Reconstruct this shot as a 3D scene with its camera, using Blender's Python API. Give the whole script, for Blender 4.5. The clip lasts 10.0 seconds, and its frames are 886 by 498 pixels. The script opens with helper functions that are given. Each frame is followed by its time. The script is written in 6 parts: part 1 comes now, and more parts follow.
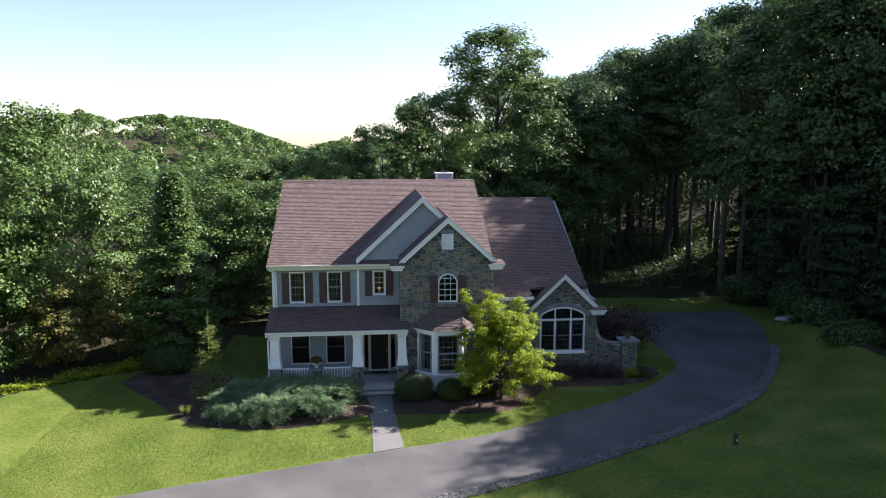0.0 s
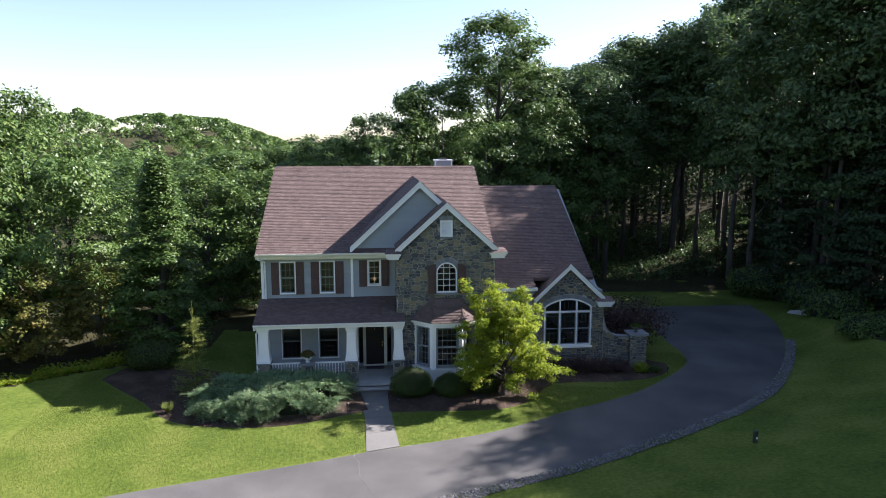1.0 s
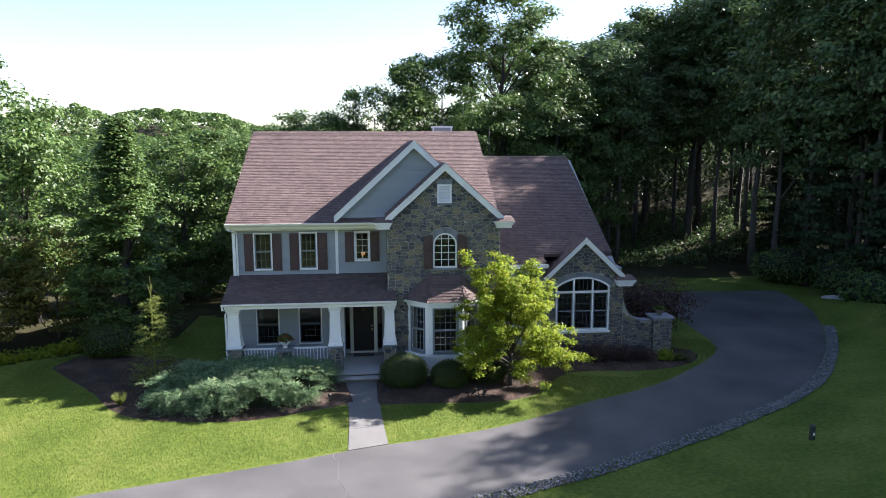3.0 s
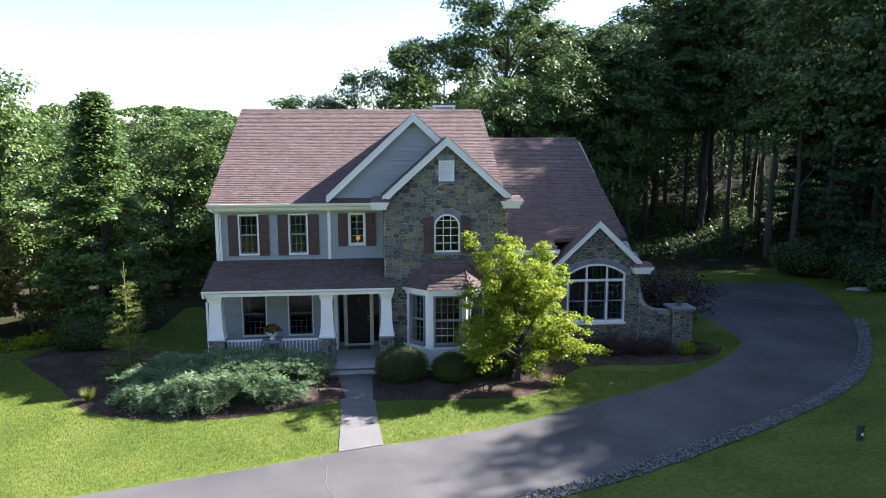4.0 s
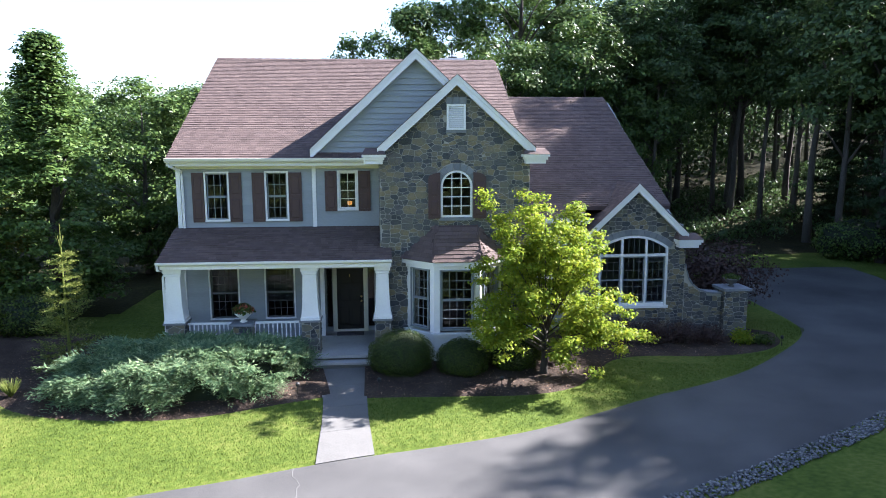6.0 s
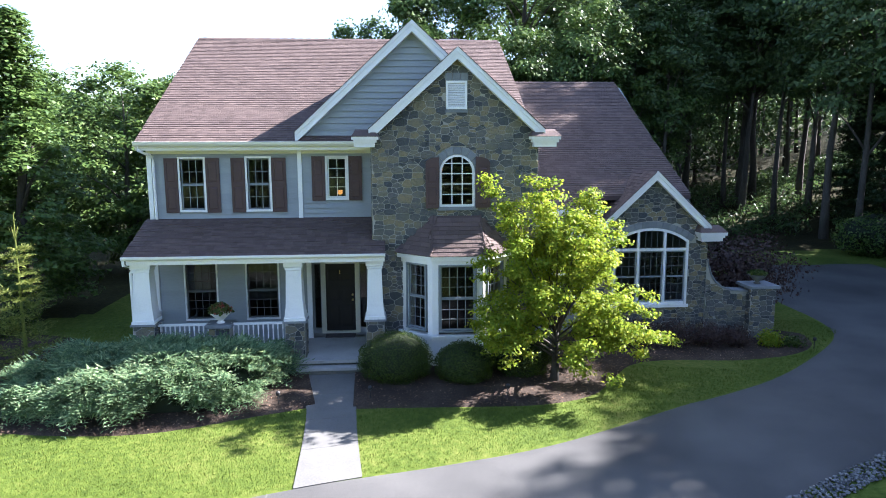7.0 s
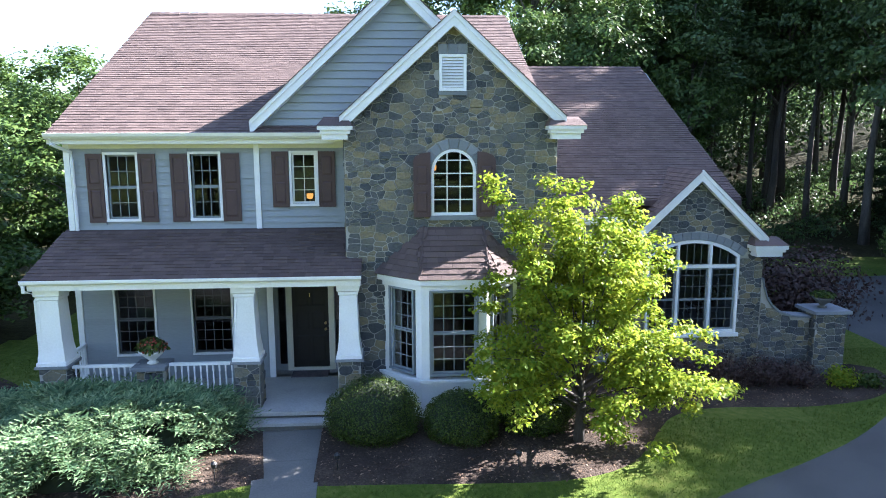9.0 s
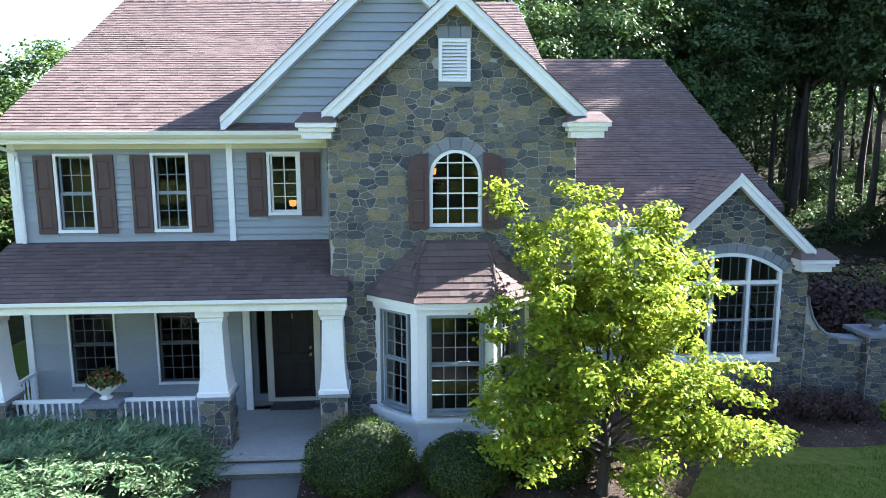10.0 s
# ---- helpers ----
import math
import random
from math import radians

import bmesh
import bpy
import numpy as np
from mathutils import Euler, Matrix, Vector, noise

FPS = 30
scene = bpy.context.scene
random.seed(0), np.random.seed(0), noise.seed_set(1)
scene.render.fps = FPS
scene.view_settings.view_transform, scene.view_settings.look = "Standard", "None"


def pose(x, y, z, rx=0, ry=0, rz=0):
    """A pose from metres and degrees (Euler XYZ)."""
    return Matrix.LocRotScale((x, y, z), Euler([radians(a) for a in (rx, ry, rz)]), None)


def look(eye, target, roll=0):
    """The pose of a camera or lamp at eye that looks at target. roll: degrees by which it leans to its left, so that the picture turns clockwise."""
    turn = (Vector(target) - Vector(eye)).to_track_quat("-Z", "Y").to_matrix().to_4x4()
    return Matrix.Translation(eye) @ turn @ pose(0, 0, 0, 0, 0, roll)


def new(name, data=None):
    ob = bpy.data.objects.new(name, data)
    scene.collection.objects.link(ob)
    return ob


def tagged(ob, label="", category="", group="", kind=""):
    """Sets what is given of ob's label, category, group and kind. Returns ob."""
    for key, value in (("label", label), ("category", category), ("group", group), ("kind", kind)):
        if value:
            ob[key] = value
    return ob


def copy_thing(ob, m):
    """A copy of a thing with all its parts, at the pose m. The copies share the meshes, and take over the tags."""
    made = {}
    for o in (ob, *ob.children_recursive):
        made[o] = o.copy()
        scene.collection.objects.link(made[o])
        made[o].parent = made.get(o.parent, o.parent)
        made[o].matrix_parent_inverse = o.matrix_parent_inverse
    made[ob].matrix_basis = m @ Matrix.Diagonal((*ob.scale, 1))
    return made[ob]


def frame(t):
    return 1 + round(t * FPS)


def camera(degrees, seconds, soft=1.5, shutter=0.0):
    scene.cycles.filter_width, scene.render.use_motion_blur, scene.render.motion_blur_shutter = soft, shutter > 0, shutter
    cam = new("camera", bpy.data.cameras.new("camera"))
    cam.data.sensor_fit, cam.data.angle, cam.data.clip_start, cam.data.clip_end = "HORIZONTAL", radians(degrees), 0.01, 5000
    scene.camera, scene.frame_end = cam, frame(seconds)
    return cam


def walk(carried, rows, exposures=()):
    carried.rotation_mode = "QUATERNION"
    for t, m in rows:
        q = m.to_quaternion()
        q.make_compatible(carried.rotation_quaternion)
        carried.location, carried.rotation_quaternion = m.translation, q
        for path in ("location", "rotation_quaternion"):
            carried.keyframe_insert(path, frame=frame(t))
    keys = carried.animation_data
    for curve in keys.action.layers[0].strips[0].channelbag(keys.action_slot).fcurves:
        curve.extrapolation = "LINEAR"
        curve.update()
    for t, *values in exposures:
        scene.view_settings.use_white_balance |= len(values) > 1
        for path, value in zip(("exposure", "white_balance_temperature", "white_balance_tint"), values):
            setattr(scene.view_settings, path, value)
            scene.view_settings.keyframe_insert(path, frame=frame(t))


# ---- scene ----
cam = camera(66.3, 10.0, soft=0.95)
PATH = [
    (0, (5.245, -34.455, 11.639), (6.225, -24.612, 10.171), 0.03),
    (0.5, (5.394, -33.581, 11.217), (6.371, -23.737, 9.750), -0.06),
    (1, (5.530, -32.716, 10.779), (6.496, -22.872, 9.312), -0.09),
    (1.5, (5.649, -31.847, 10.320), (6.605, -22.002, 8.853), -0.14),
    (2, (5.784, -30.918, 9.863), (6.730, -21.072, 8.393), -0.16),
    (2.5, (5.956, -29.898, 9.408), (6.892, -20.052, 7.933), -0.17),
    (4, (6.325, -26.601, 7.925), (7.224, -16.751, 6.449), -0.18),
    (4.5, (6.400, -25.438, 7.454), (7.252, -15.588, 5.954), -0.10),
    (5, (6.422, -24.313, 6.968), (7.257, -14.463, 5.457), -0.06),
    (5.5, (6.527, -23.270, 6.588), (7.347, -13.420, 5.067), -0.06),
    (7, (6.872, -20.247, 5.752), (7.661, -10.395, 4.227), -0.16),
    (7.5, (7.003, -19.260, 5.622), (7.764, -9.407, 4.090), -0.12),
    (8, (7.132, -18.307, 5.590), (7.875, -8.453, 4.054), -0.14),
    (8.5, (7.304, -17.270, 5.580), (8.030, -7.416, 4.041), -0.13),
    (9, (7.491, -16.213, 5.598), (8.190, -6.357, 4.056), -0.18),
    (9.5, (7.662, -15.151, 5.588), (8.312, -5.291, 4.052), -0.26),
    (10, (7.791, -14.113, 5.586), (8.372, -4.249, 4.048), -0.23),
]
EXPOSURE = [(0.0, 2.0, 6350, 20), (2.5, 2.25, 6300, 20), (5.0, 2.6, 6100, 19), (7.5, 2.98, 5980, 17), (9.0, 3.2, 5950, 16), (10.0, 3.32, 6000, 15)]
walk(cam, [(t, look(eye, target, roll)) for t, eye, target, roll in PATH], EXPOSURE)

# ---- world and sun ----
SUN_AZ, SUN_EL = radians(15), radians(35)
sun_way = Vector((math.cos(SUN_EL) * math.cos(SUN_AZ), math.cos(SUN_EL) * math.sin(SUN_AZ), math.sin(SUN_EL)))
world = bpy.data.worlds.new("sky")
scene.world = world
world.use_nodes = True
wn, wl = world.node_tree.nodes, world.node_tree.links
sky = wn.new("ShaderNodeTexSky")
sky.sky_type, sky.sun_disc = "NISHITA", False
sky.sun_elevation, sky.sun_rotation = SUN_EL, radians(90) - SUN_AZ
sky.air_density, sky.dust_density, sky.ozone_density = 1.0, 0.6, 1.3
wl.new(sky.outputs[0], wn["Background"].inputs[0])
wn["Background"].inputs[1].default_value = 0.061
lamp = bpy.data.lights.new("sun", "SUN")
lamp.energy, lamp.angle, lamp.color = 4.5, radians(0.6), (1.0, 0.96, 0.9)
sun = new("sun", lamp)
sun.matrix_world = look(sun_way * 200, (0, 0, 0))


# ---- materials ----
def mat(name, stops, rough=0.7, fine=40.0, coarse=1.5, bump=0.3, bump_scale=None, metal=0.0, rand=0.0, island=0.0, stretch=(1, 1, 1), translucent=0.0, spec=0.5, dist=0.01):
    """A surface with a colour ramp driven by noise at two scales, and by each piece's own random number."""
    m = bpy.data.materials.new(name)
    m.use_nodes = True
    n, l = m.node_tree.nodes, m.node_tree.links
    b = n["Principled BSDF"]
    co = n.new("ShaderNodeTexCoord")
    mp = n.new("ShaderNodeMapping")
    mp.inputs["Scale"].default_value = stretch
    geo = n.new("ShaderNodeNewGeometry")
    l.new(geo.outputs["Position"], mp.inputs[0])
    a, c = n.new("ShaderNodeTexNoise"), n.new("ShaderNodeTexNoise")
    for tex, sc, det in ((a, fine, 4), (c, coarse, 3)):
        tex.inputs["Scale"].default_value, tex.inputs["Detail"].default_value = sc, det
        l.new(mp.outputs[0], tex.inputs["Vector"])
    mixed = n.new("ShaderNodeMath")
    mixed.operation = "ADD"
    half = []
    for tex, k in ((a, 0.5), (c, 0.5)):
        q = n.new("ShaderNodeMath")
        q.operation = "MULTIPLY"
        q.inputs[1].default_value = k
        l.new(tex.outputs[0], q.inputs[0])
        half.append(q)
    l.new(half[0].outputs[0], mixed.inputs[0])
    l.new(half[1].outputs[0], mixed.inputs[1])
    out = mixed.outputs[0]
    if rand or island:
        oi = n.new("ShaderNodeObjectInfo")
        add = n.new("ShaderNodeMath")
        add.operation = "ADD"
        l.new(oi.outputs["Random"], add.inputs[0])
        l.new(geo.outputs["Random Per Island"], add.inputs[1])
        fr = n.new("ShaderNodeMath")
        fr.operation = "FRACT"
        l.new(add.outputs[0], fr.inputs[0])
        w = max(rand, island)
        mx = n.new("ShaderNodeMix")
        mx.inputs[0].default_value = w
        l.new(out, mx.inputs[2])
        l.new(fr.outputs[0], mx.inputs[3])
        out = mx.outputs[0]
    ramp = n.new("ShaderNodeValToRGB")
    el = ramp.color_ramp.elements
    for k, (p, col) in enumerate(stops):
        e = el[k] if k < 2 else el.new(p)
        e.position, e.color = p, (*col, 1)
    l.new(out, ramp.inputs[0])
    l.new(ramp.outputs[0], b.inputs["Base Color"])
    b.inputs["Roughness"].default_value, b.inputs["Metallic"].default_value = rough, metal
    b.inputs["Specular IOR Level"].default_value = spec
    if bump:
        bp = n.new("ShaderNodeBump")
        bp.inputs["Strength"].default_value, bp.inputs["Distance"].default_value = bump, dist
        if bump_scale:
            t = n.new("ShaderNodeTexNoise")
            t.inputs["Scale"].default_value, t.inputs["Detail"].default_value = bump_scale, 4
            l.new(mp.outputs[0], t.inputs["Vector"])
            l.new(t.outputs[0], bp.inputs["Height"])
        else:
            l.new(a.outputs[0], bp.inputs["Height"])
        l.new(bp.outputs[0], b.inputs["Normal"])
    if translucent:
        tr = n.new("ShaderNodeBsdfTranslucent")
        l.new(ramp.outputs[0], tr.inputs[0])
        ms = n.new("ShaderNodeMixShader")
        ms.inputs[0].default_value = translucent
        l.new(b.outputs[0], ms.inputs[1])
        l.new(tr.outputs[0], ms.inputs[2])
        l.new(ms.outputs[0], n["Material Output"].inputs[0])
    return m


LAWN = mat("lawn_grass", [(0.32, (0.048, 0.08, 0.011)), (0.5, (0.091, 0.13, 0.019)), (0.68, (0.165, 0.18, 0.043))], 0.9, 7, 0.4, 0.9, 60, spec=0.15, dist=0.03)
BLADE = mat("grass_blades", [(0.1, (0.044, 0.08, 0.011)), (0.5, (0.091, 0.138, 0.019)), (0.9, (0.19, 0.205, 0.048))], 0.7, 9, 0.5, 0, island=0.5, translucent=0.3, spec=0.2)
LITTER = mat("woodland_floor", [(0.3, (0.018, 0.018, 0.009)), (0.52, (0.04, 0.038, 0.018)), (0.75, (0.075, 0.075, 0.03))], 0.95, 6, 0.35, 0.8, 20, spec=0.1, dist=0.05)
ASPHALT = mat("asphalt", [(0.34, (0.046, 0.045, 0.044)), (0.5, (0.08, 0.078, 0.075)), (0.66, (0.125, 0.12, 0.113))], 0.85, 90, 0.35, 0.35, 150, spec=0.3)
CRACK = mat("crack_filler", [(0.3, (0.1, 0.098, 0.092)), (0.7, (0.15, 0.146, 0.138))], 0.9, 30, 3, 0)
MULCH = mat("bark_mulch", [(0.28, (0.022, 0.017, 0.014)), (0.5, (0.055, 0.04, 0.031)), (0.72, (0.12, 0.088, 0.066))], 0.95, 22, 1.2, 1.0, 30, spec=0.15, dist=0.04)
CHIP = mat("mulch_chips", [(0.1, (0.05, 0.033, 0.024)), (0.5, (0.13, 0.085, 0.06)), (0.9, (0.3, 0.2, 0.14))], 0.95, 20, 2, 0, island=0.8, spec=0.1)
# walk concrete toned down for full sun; its porch copy lightened for shade
CONCRETE = mat("concrete", [(0.3, (0.1, 0.098, 0.091)), (0.5, (0.13, 0.127, 0.118)), (0.7, (0.162, 0.157, 0.145))], 0.9, 30, 1.0, 0.2, 90)
PALE = mat("shade_lightened_concrete", [(0.3, (0.27, 0.27, 0.265)), (0.5, (0.35, 0.35, 0.34)), (0.7, (0.43, 0.425, 0.41))], 0.8, 30, 1.2, 0.2, 90)
GRAVEL = mat("grey_river_gravel", [(0.1, (0.05, 0.05, 0.055)), (0.5, (0.12, 0.12, 0.12)), (0.9, (0.25, 0.245, 0.24))], 0.8, 30, 2, 0.2, island=0.8)
STONE = mat("fieldstone", [(0.0, (0.028, 0.032, 0.037)), (0.24, (0.075, 0.082, 0.088)), (0.42, (0.12, 0.124, 0.118)), (0.54, (0.175, 0.165, 0.128)), (0.66, (0.26, 0.215, 0.125)), (0.74, (0.15, 0.145, 0.128)), (0.86, (0.09, 0.098, 0.106)), (1.0, (0.24, 0.14, 0.085))], 0.8, 16, 4.0, 1.0, 22, rand=0.72, island=0.72, spec=0.3, dist=0.05)
MORTAR = mat("mortar", [(0.3, (0.3, 0.29, 0.255)), (0.7, (0.43, 0.41, 0.365))], 0.95, 60, 2, 0.3)
LINTEL = mat("bluestone_trim", [(0.3, (0.15, 0.165, 0.18)), (0.7, (0.24, 0.255, 0.27))], 0.8, 20, 2, 0.3, rand=0.3, island=0.3)
SIDING = mat("grey_clapboard", [(0.3, (0.24, 0.265, 0.28)), (0.5, (0.28, 0.305, 0.32)), (0.7, (0.32, 0.345, 0.355))], 0.6, 60, 1.0, 0.12, stretch=(0.15, 1, 1), rand=0.15)
WHITE = mat("white_paint", [(0.3, (0.7, 0.7, 0.69)), (0.5, (0.78, 0.78, 0.77)), (0.7, (0.83, 0.83, 0.82))], 0.5, 30, 1.5, 0.06)
CREAM = mat("cream_trim_paint", [(0.3, (0.62, 0.6, 0.5)), (0.7, (0.74, 0.72, 0.62))], 0.5, 30, 1.5, 0.05)
SHUTTER = mat("maroon_shutter_paint", [(0.3, (0.05, 0.026, 0.026)), (0.7, (0.085, 0.045, 0.043))], 0.55, 40, 2, 0.1)
DOORPAINT = mat("dark_door_paint", [(0.3, (0.007, 0.006, 0.006)), (0.7, (0.013, 0.01, 0.01))], 0.6, 30, 2, 0.05)
SHINGLE = mat("asphalt_shingle", [(0.0, (0.05, 0.036, 0.035)), (0.35, (0.092, 0.066, 0.06)), (0.65, (0.135, 0.097, 0.086)), (1.0, (0.2, 0.145, 0.125))], 0.8, 60, 0.9, 0.6, 160, rand=0.3, island=0.3, spec=0.25)
UNDER = mat("roof_underlay", [(0.3, (0.06, 0.04, 0.038)), (0.7, (0.09, 0.06, 0.055))], 0.95, 30, 2, 0)
IRON = mat("black_iron", [(0.3, (0.012, 0.012, 0.012)), (0.7, (0.03, 0.03, 0.03))], 0.5, 30, 2, 0.1)
BRASS = mat("brass", [(0.3, (0.5, 0.36, 0.14)), (0.7, (0.62, 0.46, 0.2))], 0.3, 30, 2, 0, metal=1.0)
BARK = mat("tree_bark", [(0.3, (0.028, 0.024, 0.02)), (0.5, (0.06, 0.052, 0.043)), (0.75, (0.14, 0.125, 0.105))], 0.95, 12, 1.0, 0.9, 10, stretch=(3, 3, 0.6), rand=0.25, dist=0.03)
LEAF = mat("broad_leaves", [(0.05, (0.032, 0.066, 0.018)), (0.4, (0.062, 0.115, 0.028)), (0.7, (0.105, 0.165, 0.04)), (1.0, (0.16, 0.205, 0.055))], 0.45, 3, 0.15, 0, island=0.6, translucent=0.3, spec=0.25)
# broad-leaf copy with the woods' shade put in: a little darker and bluer
LEAF_SHADE = mat("shaded_forest_leaves", [(0.05, (0.032, 0.062, 0.026)), (0.4, (0.058, 0.105, 0.038)), (0.7, (0.095, 0.148, 0.048)), (1.0, (0.14, 0.185, 0.06))], 0.45, 3, 0.15, 0, island=0.55, translucent=0.38, spec=0.3)
HEMLOCK = mat("hemlock_needles", [(0.05, (0.017, 0.034, 0.016)), (0.5, (0.03, 0.055, 0.024)), (1.0, (0.06, 0.088, 0.034))], 0.65, 3, 0.3, 0, island=0.5, translucent=0.18, spec=0.15)
LEAF_Y = mat("turning_leaves", [(0.05, (0.05, 0.07, 0.014)), (0.5, (0.1, 0.11, 0.022)), (1.0, (0.2, 0.13, 0.035))], 0.5, 3, 0.2, 0, island=0.55, translucent=0.28, spec=0.18)
LEAF_DOG = mat("dogwood_leaves", [(0.05, (0.085, 0.17, 0.021)), (0.35, (0.175, 0.26, 0.026)), (0.7, (0.32, 0.36, 0.034)), (1.0, (0.54, 0.49, 0.058))], 0.5, 2, 0.6, 0, island=0.5, translucent=0.55, spec=0.15)
LEAF_BOX = mat("boxwood_leaves", [(0.05, (0.018, 0.038, 0.009)), (0.5, (0.045, 0.075, 0.014)), (1.0, (0.13, 0.16, 0.03))], 0.4, 4, 1.0, 0, island=0.6, translucent=0.2, spec=0.18)
LEAF_RED = mat("dark_red_leaves", [(0.05, (0.022, 0.012, 0.012)), (0.5, (0.05, 0.022, 0.02)), (1.0, (0.09, 0.05, 0.03))], 0.6, 4, 1, 0, island=0.6, translucent=0.2)
JUNIPER = mat("juniper_needles", [(0.05, (0.05, 0.105, 0.058)), (0.45, (0.14, 0.235, 0.12)), (0.75, (0.3, 0.4, 0.21)), (1.0, (0.52, 0.58, 0.33))], 0.7, 6, 0.8, 0, island=0.6, translucent=0.45, spec=0.2)
SPRUCE = mat("spruce_needles", [(0.05, (0.05, 0.085, 0.022)), (0.5, (0.16, 0.2, 0.045)), (1.0, (0.36, 0.36, 0.11))], 0.7, 5, 1, 0, island=0.6, translucent=0.4, spec=0.25)
# near-black core colour that paints the shade deep inside shrubs
CORE = mat("shrub_inner_shade", [(0.3, (0.008, 0.014, 0.006)), (0.7, (0.016, 0.025, 0.01))], 0.95, 10, 2, 0.5)
FLOWER = mat("red_petals", [(0.1, (0.3, 0.03, 0.03)), (0.9, (0.5, 0.1, 0.07))], 0.6, 20, 2, 0, island=0.6, translucent=0.2)
# room surfaces are darkened so the windows look unlit from outside
PLASTER = mat("darkened_plaster", [(0.3, (0.1, 0.095, 0.09)), (0.7, (0.15, 0.14, 0.13))], 0.8, 10, 1, 0)
MAT = mat("woven_door_mat", [(0.3, (0.03, 0.03, 0.04)), (0.7, (0.14, 0.12, 0.13))], 0.95, 60, 8, 0.4)
POST = mat("green_post_paint", [(0.3, (0.02, 0.03, 0.022)), (0.7, (0.04, 0.05, 0.035))], 0.6, 30, 2, 0.1)
ROCK = mat("pale_boulder", [(0.3, (0.25, 0.24, 0.22)), (0.7, (0.45, 0.43, 0.4))], 0.9, 8, 1, 0.6)

GLASS = bpy.data.materials.new("window_glass")
GLASS.use_nodes = True
gn = GLASS.node_tree.nodes["Principled BSDF"]
gn.inputs["Base Color"].default_value = (0.75, 0.8, 0.8, 1)
gn.inputs["Roughness"].default_value, gn.inputs["Transmission Weight"].default_value, gn.inputs["IOR"].default_value = 0.02, 1.0, 1.3
GLOW = bpy.data.materials.new("lit_lamp_shade")
GLOW.use_nodes = True
gb = GLOW.node_tree.nodes["Principled BSDF"]
gb.inputs["Base Color"].default_value = (0.9, 0.45, 0.15, 1)
gb.inputs["Emission Color"].default_value, gb.inputs["Emission Strength"].default_value = (1.0, 0.42, 0.1, 1), 0.16


# ---- building helpers ----
def box(bm, x0, x1, y0, y1, z0, z1):
    v = [bm.verts.new(p) for p in ((x0, y0, z0), (x1, y0, z0), (x1, y1, z0), (x0, y1, z0), (x0, y0, z1), (x1, y0, z1), (x1, y1, z1), (x0, y1, z1))]
    for f in ((3, 2, 1, 0), (4, 5, 6, 7), (0, 1, 5, 4), (1, 2, 6, 5), (2, 3, 7, 6), (3, 0, 4, 7)):
        bm.faces.new([v[i] for i in f])
    return v


def hull(bm, low, high):
    """A closed solid between two rings with the same number of corners."""
    a, b = [bm.verts.new(p) for p in low], [bm.verts.new(p) for p in high]
    k = len(a)
    bm.faces.new(a[::-1])
    bm.faces.new(b)
    for i in range(k):
        bm.faces.new((a[i], a[(i + 1) % k], b[(i + 1) % k], b[i]))


def tube(bm, pts, radii, sides=7):
    rings = []
    for i, p in enumerate(pts):
        p = Vector(p)
        d = (Vector(pts[min(i + 1, len(pts) - 1)]) - Vector(pts[max(i - 1, 0)])).normalized()
        u = d.orthogonal().normalized()
        w = d.cross(u)
        rings.append([bm.verts.new(p + radii[i] * (math.cos(a) * u + math.sin(a) * w)) for a in (2 * math.pi * k / sides for k in range(sides))])
    for r, s in zip(rings, rings[1:]):
        for k in range(sides):
            bm.faces.new((r[k], r[(k + 1) % sides], s[(k + 1) % sides], s[k]))
    bm.faces.new(rings[0][::-1])
    bm.faces.new(rings[-1])


def lathe(bm, profile, centre=(0, 0, 0), sides=16):
    """Turned shape from (radius, height) pairs."""
    rings = [[bm.verts.new((centre[0] + r * math.cos(2 * math.pi * k / sides), centre[1] + r * math.sin(2 * math.pi * k / sides), centre[2] + z)) for k in range(sides)] for r, z in profile]
    for r, s in zip(rings, rings[1:]):
        for k in range(sides):
            bm.faces.new((r[k], r[(k + 1) % sides], s[(k + 1) % sides], s[k]))
    bm.faces.new(rings[0][::-1])
    bm.faces.new(rings[-1])


def solid(name, bm, material, smooth=False, tidy=True):
    if tidy:
        bmesh.ops.recalc_face_normals(bm, faces=bm.faces)
    me = bpy.data.meshes.new(name)
    bm.to_mesh(me)
    bm.free()
    me.materials.append(material)
    if smooth:
        me.polygons.foreach_set("use_smooth", [True] * len(me.polygons))
    return me


def part(name, bm, material, parent, label="", m=None, smooth=False):
    ob = new(name, bm if isinstance(bm, bpy.types.Mesh) else solid(name, bm, material, smooth))
    ob.parent = parent
    if m is not None:
        ob.matrix_basis = m
    return tagged(ob, label)


def thing(name, label, category, m=None, group="", kind=""):
    ob = new(name)
    ob.empty_display_size = 0.2
    if m is not None:
        ob.matrix_basis = m
    return tagged(ob, label, category, group, kind)


def wall_with_holes(bm, x0, x1, z0, z1, y0, y1, holes):
    """Boxes that leave the rectangles (x0, x1, z0, z1) open."""
    zs = sorted({z0, z1, *[h[2] for h in holes], *[h[3] for h in holes]})
    for a, b in zip(zs, zs[1:]):
        spans, at = [], x0
        for h in sorted(h for h in holes if h[2] < b - 1e-6 and h[3] > a + 1e-6):
            spans.append((at, h[0]))
            at = h[1]
        spans.append((at, x1))
        for p, q in spans:
            if q - p > 1e-4:
                box(bm, p, q, y0, y1, a, b)


